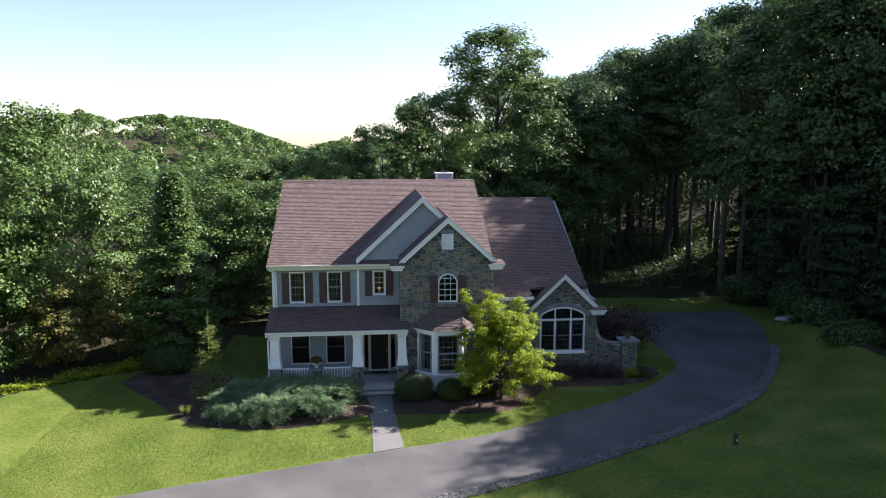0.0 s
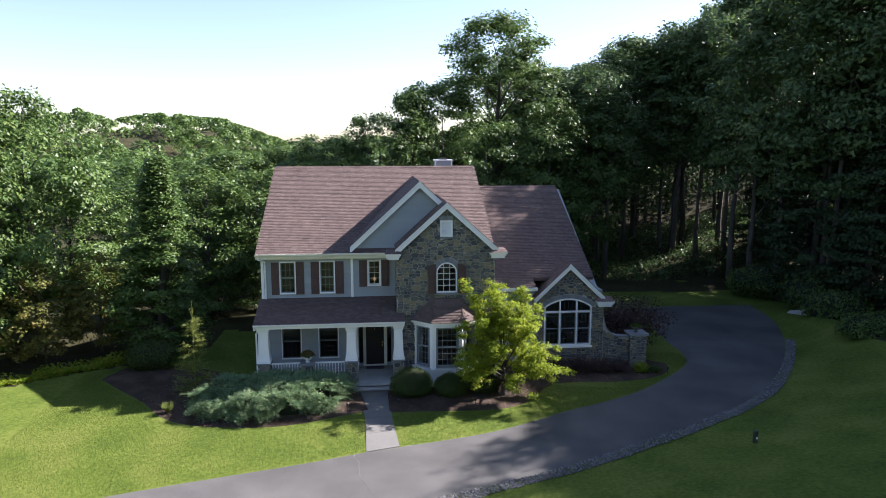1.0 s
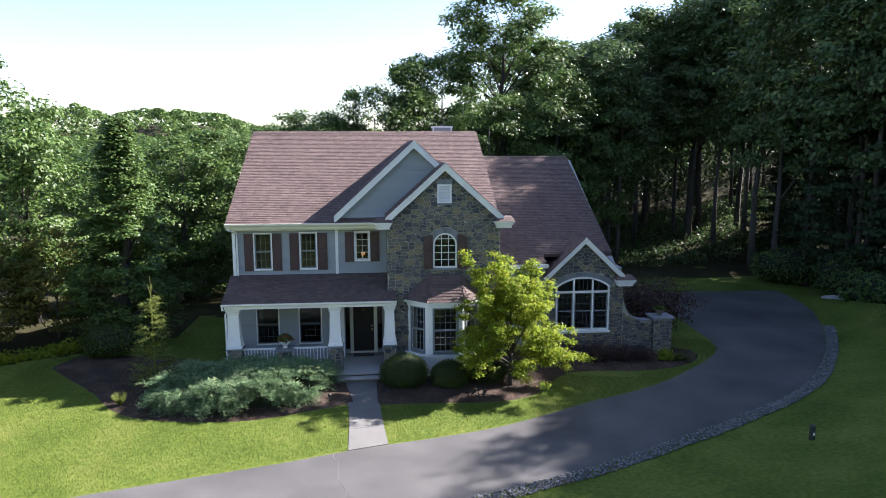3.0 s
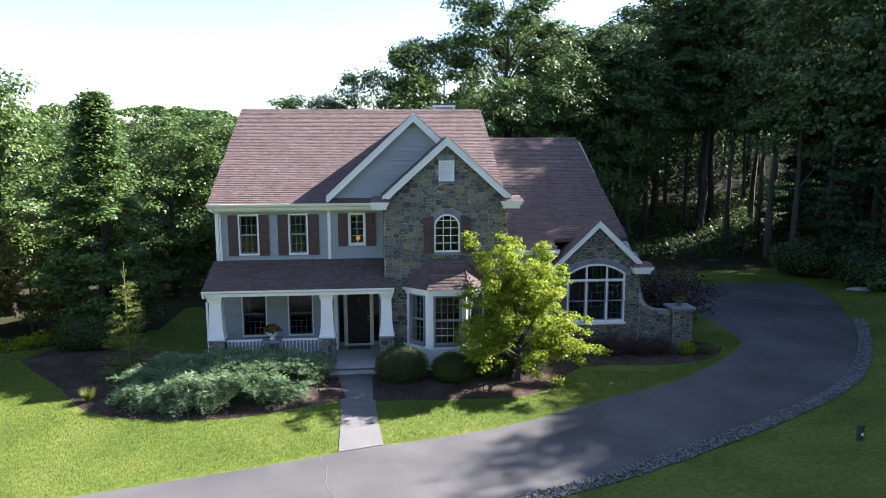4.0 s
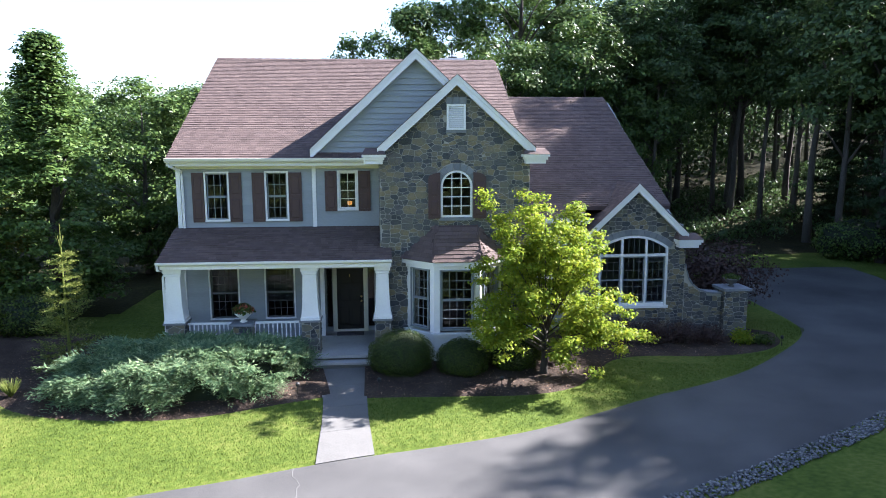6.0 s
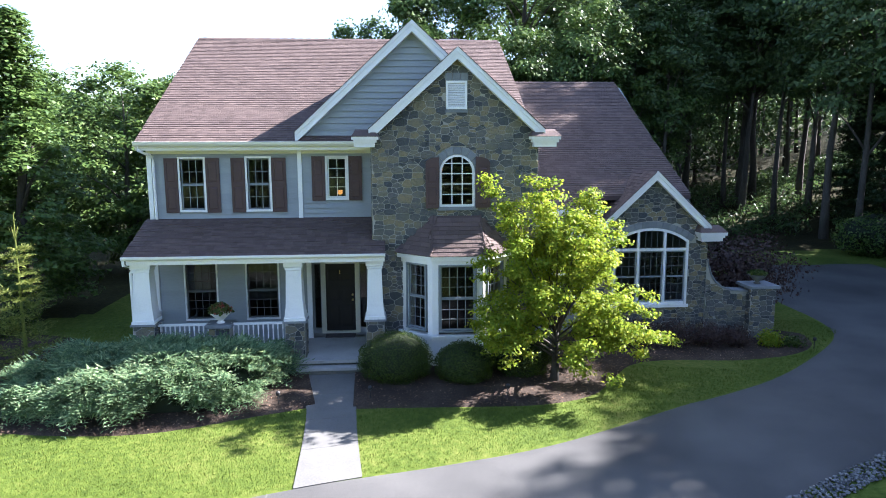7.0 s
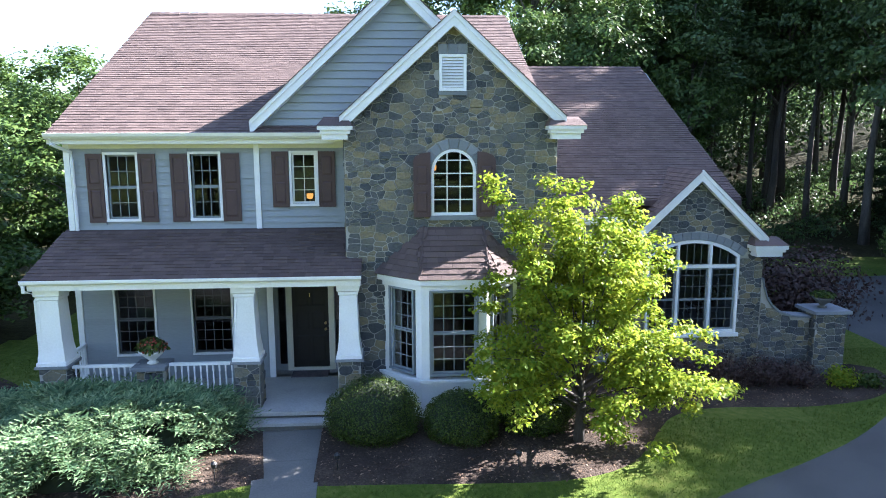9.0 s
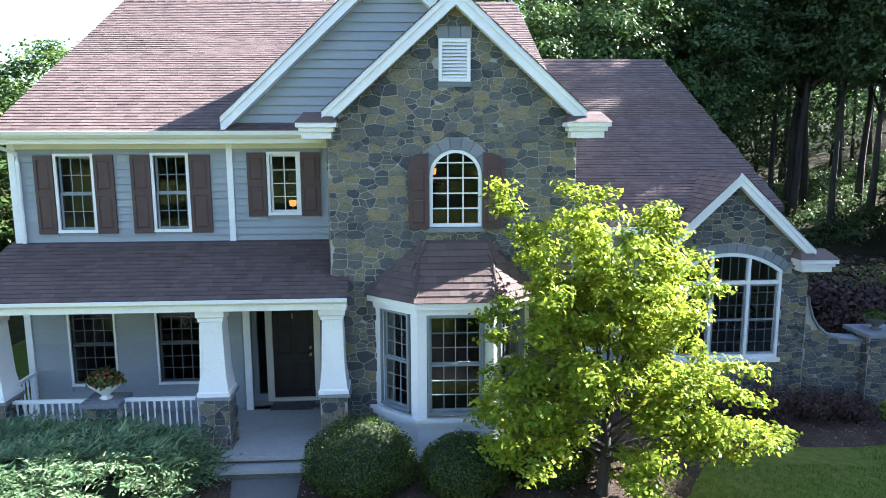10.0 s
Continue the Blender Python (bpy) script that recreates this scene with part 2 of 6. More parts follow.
def cards(name, centre, along, across, length, width, material, bend=0.0, normal=None):
    """One mesh of many small leaves, each a diamond of four corners."""
    n = len(centre)
    L, W = np.asarray(length).reshape(-1, 1), np.asarray(width).reshape(-1, 1)
    v = np.empty((n, 4, 3))
    v[:, 0] = centre - along * L / 2
    v[:, 1] = centre + across * W / 2
    v[:, 2] = centre + along * L / 2
    v[:, 3] = centre - across * W / 2
    if bend:
        nor = np.cross(along, across)
        v[:, 1] += nor * W * bend
        v[:, 3] += nor * W * bend
    me = bpy.data.meshes.new(name)
    me.vertices.add(4 * n)
    me.vertices.foreach_set("co", v.ravel())
    me.loops.add(4 * n)
    me.loops.foreach_set("vertex_index", np.arange(4 * n))
    me.polygons.add(n)
    me.polygons.foreach_set("loop_start", np.arange(0, 4 * n, 4))
    me.materials.append(material)
    me.update(calc_edges=True)
    return me


def small_leaves(name, centre, along, across, length, width, material):
    """One mesh of many small three-cornered leaves, for trees that stand further off."""
    n = len(centre)
    L, W = np.asarray(length).reshape(-1, 1), np.asarray(width).reshape(-1, 1)
    v = np.empty((n, 3, 3))
    v[:, 0] = centre - along * L * 0.4 + across * W / 2
    v[:, 1] = centre - along * L * 0.3 - across * W / 2
    v[:, 2] = centre + along * L * 0.6
    me = bpy.data.meshes.new(name)
    me.vertices.add(3 * n)
    me.vertices.foreach_set("co", v.ravel())
    me.loops.add(3 * n)
    me.loops.foreach_set("vertex_index", np.arange(3 * n))
    me.polygons.add(n)
    me.polygons.foreach_set("loop_start", np.arange(0, 3 * n, 3))
    me.materials.append(material)
    me.update(calc_edges=True)
    return me


def unit(a):
    return a / (np.linalg.norm(a, axis=1, keepdims=True) + 1e-9)


def leaf_frame(nor, rng):
    side = unit(np.cross(nor, rng.normal(size=nor.shape)))
    return side, unit(np.cross(nor, side))


# ---- ground ----
def smooth(a, b, v):
    t = min(1.0, max(0.0, (v - a) / (b - a)))
    return t * t * (3 - 2 * t)


UPPER = [(-40, -22), (-20, -15.5), (-5, -10.8), (0, -9.4), (1.8, -9.0), (5, -8.1), (6.3, -7.75), (8.05, -7.4), (9.55, -7.05), (11.2, -6.4), (13.1, -5.5), (15.2, -4.4), (17.9, -2.7), (20.9, -0.2), (22.1, 1.2), (22.6, 2.9), (22.6, 5.0), (23.2, 9.0), (24.5, 13.8)]
LOWER = [(-38, -30), (-18, -22), (-4, -16), (2, -13.8), (7, -12.0), (10.05, -10.85), (12.6, -9.9), (15.2, -8.7), (17.6, -7.5), (19.9, -6.2), (22.4, -4.6), (24.7, -2.6), (27.6, 1.0), (30.3, 5.2), (32.3, 9.6), (33.0, 13.8)]


def resample(pts, n):
    p = np.array(pts, float)
    for _ in range(3):
        q = np.repeat(p, 2, axis=0)
        q[1:-1:2] = p[:-1] * 0.75 + p[1:] * 0.25
        q[2:-1:2] = p[:-1] * 0.25 + p[1:] * 0.75
        p = q
    d = np.r_[0, np.cumsum(np.hypot(*np.diff(p, axis=0).T))]
    s = np.linspace(0, d[-1], n)
    return np.stack([np.interp(s, d, p[:, 0]), np.interp(s, d, p[:, 1])], 1)


LOW_LINE = resample(LOWER, 120)


def ground_z(x, y):
    front = 0.05 * min(6.5, max(0.0, -2.5 - y))
    right = 0.33 * smooth(11, 18, x)
    z = -0.38 - max(front, right * (1 - smooth(-3, -9, y) * 0.2))
    edge = np.interp(x, LOW_LINE[:, 0], LOW_LINE[:, 1])
    if x > -30:
        away = edge - y if x < 24 else max(x - 25 - 0.72 * max(0, y + 2.6), edge - y if x < 33 else -1)
        if away > 0.8:
            z += 0.16 * min(away - 0.8, 9) * smooth(4, 16, x)
    # woods: the land falls behind on the left, and climbs on the right
    z += -2.2 * smooth(4, 40, y) * smooth(4, -25, x)
    z += 7.5 * smooth(40, 75, x) * smooth(-35, -5, y) * (1 - 0.75 * smooth(30, 60, y) * smooth(75, 45, x))
    z += 24 * math.exp(-(((x + 95) / 75) ** 2 + ((y - 300) / 90) ** 2)) + 12 * math.exp(-(((x + 190) / 60) ** 2 + ((y - 190) / 70) ** 2))
    z += 10 * smooth(120, 320, math.hypot(x, y)) * smooth(-20, 60, x)
    z -= 30 * smooth(330, 560, math.hypot(x, y)) * smooth(40, -20, x)
    # the bank behind the end of the drive
    z += (1.3 + 0.2 * min(max(x - 34, -4), 14)) * smooth(23, 32, y) * smooth(28, 34, x) * (1 - smooth(60, 90, x)) * (1 - smooth(60, 110, y))
    z += 0.05 * noise.noise((x * 0.35, y * 0.35, 0)) + 0.9 * smooth(25, 60, math.hypot(x - 6, y)) * noise.noise((x * 0.05, y * 0.05, 4))
    return z


def axis_steps(lo, hi, fine_lo, fine_hi, fine, grow=1.22):
    out = list(np.arange(fine_lo, fine_hi + 1e-6, fine))
    s = fine
    while out[-1] < hi:
        s *= grow
        out.append(out[-1] + s)
    s = fine
    while out[0] > lo:
        s *= grow
        out.insert(0, out[0] - s)
    return out


def in_lawn(x, y):
    wob = 0.8 * noise.noise((x * 0.3, y * 0.3, 9))
    if y > 24 or x > 50:
        return False
    if x < 0:
        return y < 2.6 + 0.62 * (x + 7.6) + wob if x < -4 else y < 9 + wob
    if x > 22.5:
        return x < 32 + wob + 0.3 * max(0, y) and y < 19 + wob or (0.55 < (y - 22) / max(1, x - 30) < 0.7)
    return y < 18 + wob


xs, ys = axis_steps(-900, 900, -22, 36, 0.45), axis_steps(-300, 1500, -18, 22, 0.45)
gv = [(x, y, ground_z(x, y)) for y in ys for x in xs]
nx = len(xs)
gf = [(j * nx + i, j * nx + i + 1, (j + 1) * nx + i + 1, (j + 1) * nx + i) for j in range(len(ys) - 1) for i in range(nx - 1)]
gm = bpy.data.meshes.new("ground")
gm.from_pydata(gv, [], gf)
gm.materials.append(LAWN)
gm.materials.append(LITTER)
gm.polygons.foreach_set("material_index", [0 if in_lawn((gv[f[0]][0] + gv[f[1]][0]) / 2, (gv[f[0]][1] + gv[f[2]][1]) / 2) else 1 for f in gf])
gm.polygons.foreach_set("use_smooth", [True] * len(gf))
tagged(new("ground", gm), "mown green lawn running into shaded woodland floor", "ground", kind="structure")


def ribbon(name, left, right, n, across, material, lift, label, category, kind="structure"):
    """A sheet between two lines that follows the ground."""
    a, b = resample(left, n), resample(right, n)
    vs = []
    for p, q in zip(a, b):
        for k in range(across + 1):
            x, y = p + (q - p) * k / across
            edge = k in (0, across)
            vs.append((x, y, ground_z(x, y) + (lift - 0.06 if edge else lift)))
    w = across + 1
    fs = [(i * w + k, i * w + k + 1, (i + 1) * w + k + 1, (i + 1) * w + k) for i in range(n - 1) for k in range(across)]
    me = bpy.data.meshes.new(name)
    me.from_pydata(vs, [], fs)
    me.polygons.foreach_set("use_smooth", [True] * len(fs))
    me.materials.append(material)
    me.validate()
    return tagged(new(name, me), label, category, kind=kind)


road = ribbon("road", LOWER, UPPER, 150, 22, ASPHALT, 0.045, "worn grey asphalt driveway curving round the lawn", "driveway")
bm = bmesh.new()
px, py = 4.55, -8.35
rng = np.random.default_rng(4)
for i in range(16):
    qx, qy = px + rng.normal(0.035, 0.05), py - 0.17
    hull(bm, [(px - 0.012, py, ground_z(px, py) + 0.04), (px + 0.012, py, ground_z(px, py) + 0.04), (qx + 0.012, qy, ground_z(qx, qy) + 0.04), (qx - 0.012, qy, ground_z(qx, qy) + 0.04)],
         [(px - 0.008, py, ground_z(px, py) + 0.05), (px + 0.008, py, ground_z(px, py) + 0.05), (qx + 0.008, qy, ground_z(qx, qy) + 0.05), (qx - 0.008, qy, ground_z(qx, qy) + 0.05)])
    px, py = qx, qy
part("crack", bm, CRACK, road, "pale zigzag crack in the asphalt")

bed_1 = ribbon("mulch_bed_1", [(5.95, -4.72), (8.5, -4.85), (10.6, -4.95), (12.0, -4.5), (12.9, -3.2), (13.8, -1.9), (15.6, -1.4), (17.6, -1.3), (19.4, -1.0), (20.6, -0.1), (20.9, 1.0)],
               [(5.9, -2.2), (8, -1.5), (10.3, -1.3), (11.5, 0.5), (13, 0.9), (14, 1.1), (15.6, 1.1), (17.6, 1.1), (19.0, 1.2), (19.6, 1.5), (19.9, 1.8)], 60, 8, MULCH, 0.05, "brown bark mulch bed before the stone walls", "mulch bed")
bed_2 = ribbon("mulch_bed_2", [(5.05, -4.5), (3.6, -5.1), (2.0, -5.6), (0.2, -5.75), (-1.9, -5.55), (-3.6, -4.7), (-4.8, -3.0), (-6.6, -1.0), (-8.0, 0.6)],
               [(4.6, -2.2), (3.5, -2.0), (2.0, -1.9), (0.2, -1.9), (-0.6, -1.5), (-1.5, 0.5), (-2.6, 1.5), (-4.5, 2.5), (-7.0, 3.0)], 50, 8, MULCH, 0.05, "shaded brown mulch bed under the juniper", "mulch bed")

WALK_L = [(4.38, -2.35), (4.5, -3.2), (4.82, -4.3), (4.95, -5.8), (5.0, -8.15)]
WALK_R = [(6.0, -2.35), (5.98, -3.2), (6.02, -4.6), (6.1, -6.0), (6.28, -7.8)]
path = thing("pavement", "pale concrete front walk in four slabs", "walkway", kind="structure")
wa, wb = resample(WALK_L, 61), resample(WALK_R, 61)
for s in range(4):
    bm = bmesh.new()
    rows = []
    for i in range(s * 15, s * 15 + 16):
        p, q = wa[i].copy(), wb[i].copy()
        if i == s * 15:
            p[1] -= 0.008
            q[1] -= 0.008
        row = []
        for k in range(5):
            x, y = p + (q - p) * k / 4
            row.append((bm.verts.new((x, y, ground_z(x, y) + 0.02)), bm.verts.new((x, y, ground_z(x, y) - 0.1))))
        rows.append(row)
    for r, t in zip(rows, rows[1:]):
        for k in range(4):
            bm.faces.new((r[k][0], r[k + 1][0], t[k + 1][0], t[k][0]))
        for k in (0, 4):
            bm.faces.new((r[k][0], t[k][0], t[k][1], r[k][1]))
    for r in (rows[0], rows[-1]):
        for k in range(4):
            bm.faces.new((r[k][0], r[k + 1][0], r[k + 1][1], r[k][1]))
    part("slab", bm, CONCRETE, path)

# ---- house ----
house = thing("house", "two-storey grey clapboard and fieldstone house with brown shingle roofs", "house")
WIN = [(0.88, 1.55, 3.88, 5.36), (2.78, 3.42, 3.88, 5.37), (5.09, 5.65, 4.20, 5.38)]
PWIN = [(0.86, 1.74, 0.62, 2.3), (2.64, 3.54, 0.62, 2.3)]
SLOPE = (9.73 - 5.83) / 7.38
TW = -1.40  # mortar face of the stone tower
GF = 1.06   # mortar face of the garage gable

bm = bmesh.new()
wall_with_holes(bm, 0, 6.42, -0.6, 6.0, 0.0, 0.2, [(*w[:2], *w[2:]) for w in WIN] + [(*w[:2], *w[2:]) for w in PWIN] + [(4.46, 6.36, -0.05, 2.55)])
front_wall = part("wall", bm, SIDING, house, "grey clapboard front wall")
bm = bmesh.new()
box(bm, 4.3, 4.46, 0.2, 0.7, -0.6, 2.6)
box(bm, 6.36, 6.42, 0.2, 0.7, -0.6, 2.6)
box(bm, 4.46, 6.36, 0.2, 0.72, 2.45, 2.6)
wall_with_holes(bm, 4.46, 6.36, -0.05, 2.45, 0.5, 0.62, [(4.56, 4.74, 0.1, 2.12), (4.9, 5.8, 0.02, 2.14), (5.96, 6.16, 0.1, 2.12)])
part("wall", bm, SIDING, house, "recessed grey entry wall")
bm = bmesh.new()
box(bm, 0, 0.2, 0.2, 14, -0.6, 5.95)
hull(bm, [(0, 0.2, 5.95), (0, 13.8, 5.95), (0, 7, 9.5)], [(0.2, 0.2, 5.95), (0.2, 13.8, 5.95), (0.2, 7, 9.5)])
part("wall", bm, SIDING, house)
bm = bmesh.new()
box(bm, 0.2, 11.05, 13.8, 14, -0.6, 5.95)
part("wall", bm, SIDING, house)
bm = bmesh.new()
box(bm, 10.85, 11.05, -1.15, 13.8, -0.6, 5.95)
hull(bm, [(10.85, 0.2, 5.95), (10.85, 13.8, 5.95), (10.85, 7, 9.5)], [(11.05, 0.2, 5.95), (11.05, 13.8, 5.95), (11.05, 7, 9.5)])
part("wall", bm, SIDING, house)
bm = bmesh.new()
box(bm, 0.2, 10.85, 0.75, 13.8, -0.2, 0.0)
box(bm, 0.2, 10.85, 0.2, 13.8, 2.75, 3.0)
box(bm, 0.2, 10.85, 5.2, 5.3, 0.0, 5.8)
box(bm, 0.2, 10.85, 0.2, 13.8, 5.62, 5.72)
# tower ceiling and floors, unseen, added to seal out stray sun
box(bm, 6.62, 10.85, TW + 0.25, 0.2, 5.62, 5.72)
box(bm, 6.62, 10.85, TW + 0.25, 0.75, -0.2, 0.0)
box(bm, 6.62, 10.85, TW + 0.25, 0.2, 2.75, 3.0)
part("interior_floor", bm, PLASTER, house, "plain darkened inner floors, ceilings and partition")


def clapboards(parent, courses, y, zlow, step=0.15, mm=None):
    """One board for every run; courses: for each one its runs (x0, x1, x0 at top, x1 at top)."""
    for k, runs in enumerate(courses):
        z = zlow + k * step
        for a, b, c, d in runs:
            if b - a < 0.03:
                continue
            e = step - 0.002
            bm = bmesh.new()
            hull(bm, [(a, y - 0.036, z), (b, y - 0.036, z), (d, y - 0.004, z + e), (c, y - 0.004, z + e)], [(a, y, z), (b, y, z), (d, y, z + e), (c, y, z + e)])
            part("clapboard", solid("clapboard", bm, SIDING, tidy=True), None, parent, m=mm)


def runs_between(x0, x1, z0, z1, holes):
    out, at = [], x0
    for h in sorted(h for h in holes if h[2] < z1 and h[3] > z0):
        out.append((at, h[0], at, h[0]))
        at = h[1]
    out.append((at, x1, at, x1))
    return [r for r in out if r[1] - r[0] > 0.03]


grown = [(a - 0.06, b + 0.06, c - 0.06, d + 0.06) for a, b, c, d in WIN]
pgrown = [(a - 0.05, b + 0.05, c - 0.05, d + 0.05) for a, b, c, d in PWIN]
clapboards(front_wall, [runs_between(0.11, 6.42, 3.3 + 0.15 * k, 3.45 + 0.15 * k, grown + [(4.23, 4.36, 0, 9)]) for k in range(15)], 0.0, 3.3)
clapboards(front_wall, [runs_between(0.11, 4.36, 0.15 * k, 0.15 + 0.15 * k, pgrown) for k in range(18)], 0.0, 0.0)

# dormer gable of clapboards
DP, DF, DZ0, DZ1 = 7.6, 4.28, 6.14, 9.22
bm = bmesh.new()
hull(bm, [(DF, -0.02, 5.9), (2 * DP - DF, -0.02, 5.9), (2 * DP - DF, -0.02, DZ0), (DP, -0.02, DZ1 - 0.1), (DF, -0.02, DZ0)], [(DF, 0.18, 5.9), (2 * DP - DF, 0.18, 5.9), (2 * DP - DF, 0.18, DZ0), (DP, 0.18, DZ1 - 0.1), (DF, 0.18, DZ0)])
gable_wall = part("gable_wall", bm, SIDING, house, "grey clapboard gable wall")
dk = (DP - DF) / (DZ1 - DZ0)
clapboards(gable_wall, [[(DF + dk * max(0, 6.0 + 0.18 * k - DZ0) + 0.1, 2 * DP - DF - dk * max(0, 6.0 + 0.18 * k - DZ0) - 0.1, DF + dk * max(0, 6.18 + 0.18 * k - DZ0) + 0.1, 2 * DP - DF - dk * max(0, 6.18 + 0.18 * k - DZ0) - 0.1)] for k in range(16)], -0.02, 6.0, 0.18)


# ---- fieldstone ----
def clip(poly, n, c):
    """The part of a polygon with n . p <= c."""
    out = []
    for (p, q) in zip(poly, poly[1:] + poly[:1]):
        a, b = n[0] * p[0] + n[1] * p[1] - c, n[0] * q[0] + n[1] * q[1] - c
        if a <= 0:
            out.append(p)
        if a * b < 0:
            t = a / (a - b)
            out.append((p[0] + (q[0] - p[0]) * t, p[1] + (q[1] - p[1]) * t))
    return out


def stone_cells(x0, x1, z0, z1, w, h, seed, planes=(), holes=(), round_holes=(), over=-9.0):
    rng = random.Random(seed)
    todo, rects = [(x0 - 0.2, x1 + 0.2, z0 - 0.2, z1 + 0.2)], []
    while todo:
        a, b, c, d = todo.pop()
        wide, tall = b - a, d - c
        small = wide * tall < w * h * rng.choice((0.35, 0.7, 1.2, 2.2, 3.4))
        if small and wide < 2.2 * w and tall < 2.0 * h and wide < 3.6 * tall and tall < 1.5 * wide or wide * tall < 0.006:
            rects.append((a, b, c, d))
            continue
        f = rng.uniform(0.33, 0.67)
        if wide > tall * rng.uniform(1.2, 2.2):
            todo += [(a, a + wide * f, c, d), (a + wide * f, b, c, d)]
        else:
            todo += [(a, b, c, c + tall * f), (a, b, c + tall * f, d)]

    sites = np.array([((a + b) / 2 + rng.uniform(-0.14, 0.14) * (b - a), ((c + d) / 2 + rng.uniform(-0.14, 0.14) * (d - c)) * 1.45) for a, b, c, d in rects])
    reach = [0.22 * (b - a) * (d - c) * 1.45 for a, b, c, d in rects]
    cells = []
    for site, own in zip(sites, reach):
        gap = np.hypot(*(sites - site).T)
        poly = [(site[0] + u, site[1] + v) for u, v in ((-0.9, -0.9), (0.9, -0.9), (0.9, 0.9), (-0.9, 0.9))]
        for k in np.argsort(gap)[1:26]:
            n = sites[k] - site
            if len(poly) >= 3:
                poly = clip(poly, n, float(n @ (site + sites[k]) + own - reach[k]) / 2)
        if len(poly) < 3:
            continue
        # worn corners
        soft = []
        for p, q in zip(poly, poly[1:] + poly[:1]):
            f = rng.uniform(0.02, 0.13)
            soft += [(p[0] + (q[0] - p[0]) * f, p[1] + (q[1] - p[1]) * f), (q[0] + (p[0] - q[0]) * f, q[1] + (p[1] - q[1]) * f)]
        poly = [(px, pz / 1.45) for px, pz in soft]
        for n, c in (((-1, 0), -x0), ((1, 0), x1), ((0, -1), -z0), ((0, 1), z1), *planes):
            if len(poly) >= 3:
                poly = clip(poly, n, c)
        for a, b, c, d in holes:
            if len(poly) >= 3 and max(p[0] for p in poly) > a and min(p[0] for p in poly) < b and max(p[1] for p in poly) > c and min(p[1] for p in poly) < d:
                mx, mz = sum(p[0] for p in poly) / len(poly), sum(p[1] for p in poly) / len(poly)
                gaps = [(a - mx, (1, 0), a), (mx - b, (-1, 0), -b), (c - mz, (0, 1), c), (mz - d, (0, -1), -d)]
                g = max(gaps)
                poly = clip(poly, g[1], g[2]) if g[0] > -0.06 else []
        for cx, cz, r in round_holes:
            if len(poly) >= 3 and sum(p[1] for p in poly) / len(poly) > over:
                mx, mz = sum(p[0] for p in poly) / len(poly) - cx, sum(p[1] for p in poly) / len(poly) - cz
                dd = math.hypot(mx, mz)
                if dd < r - 0.05:
                    poly = []
                elif dd < r + 0.5:
                    poly = clip(poly, (-mx / dd, -mz / dd), -(mx / dd * cx + mz / dd * cz) - r)
        if len(poly) < 3:
            continue
        area = 0.5 * sum(p[0] * q[1] - q[0] * p[1] for p, q in zip(poly, poly[1:] + poly[:1]))
        if abs(area) > 0.006:
            cells.append(poly if area > 0 else poly[::-1])
    return cells


def inset(poly, d):
    out = poly
    k = len(poly)
    for i in range(k):
        (px, pz), (qx, qz) = poly[i], poly[(i + 1) % k]
        ln = math.hypot(qx - px, qz - pz)
        if ln < 1e-5:
            continue
        n = ((qz - pz) / ln, -(qx - px) / ln)
        out = clip(out, n, n[0] * px + n[1] * pz - d)
        if len(out) < 3:
            return []
    return out


made_stones = [0]


def lay_stones(parent, cells, m, seed, joint=0.0078):
    """Puts stones on a wall face; m carries x, depth and height into the world. Depth is negative outwards."""
    rng = random.Random(seed)
    rest = []
    for poly in cells:
        low = inset(poly, joint)
        if len(low) < 3:
            continue
        proud = rng.uniform(0.008, 0.032)
        cx, cz = sum(p[0] for p in low) / len(low), sum(p[1] for p in low) / len(low)
        f = 0.9
        tilt = rng.uniform(-0.012, 0.012)
        mid = [(x, -proud * 0.65, z) for x, z in low]
        top = [(cx + (x - cx) * f, -proud + tilt * (1 if z > cz else -1) * 0.5, cz + (z - cz) * f) for x, z in low]
        base = [(x, 0.01, z) for x, z in low]
        rest.append((base, mid, top))
    rest.sort(key=lambda s: -s[0][0][2])
    left = None
    for i, (base, mid, top) in enumerate(rest):
        single = i < 300
        bm = bmesh.new() if single or left is None else left
        rings = [[bm.verts.new(p) for p in r] for r in (base, mid, top)]
        k = len(base)
        for a, b in zip(rings, rings[1:]):
            for j in range(k):
                bm.faces.new((a[j], a[(j + 1) % k], b[(j + 1) % k], b[j]))
        bm.faces.new(rings[-1])
        if single:
            part("stone", solid("stone", bm, STONE, tidy=False), None, parent, m=m)
        else:
            left = bm
    if left is not None:
        tagged(part("stonework", solid("stonework", left, STONE, tidy=False), None, parent, m=m), kind="stuff")


# tower
TX0, TX1, TP, TZ0, TZ1 = 6.42, 11.06, 8.77, 6.18, 8.30
tk = (TZ1 - TZ0) / (TP - 6.38)
ARCH = (8.29, 9.27, 4.03, 4.98)  # the arch springs at the last height
AR = (ARCH[1] - ARCH[0]) / 2
bm = bmesh.new()
wall_with_holes(bm, TX0, TX1, -0.6, 6.0, TW, TW + 0.25, [(ARCH[0], ARCH[1], ARCH[2], ARCH[3] + AR), (7.6, 9.85, 0.3, 2.65)])
hull(bm, [(TX0, TW, 6.0), (TX1, TW, 6.0), (TP, TW, TZ1 - 0.12)], [(TX0, TW + 0.25, 6.0), (TX1, TW + 0.25, 6.0), (TP, TW + 0.25, TZ1 - 0.12)])
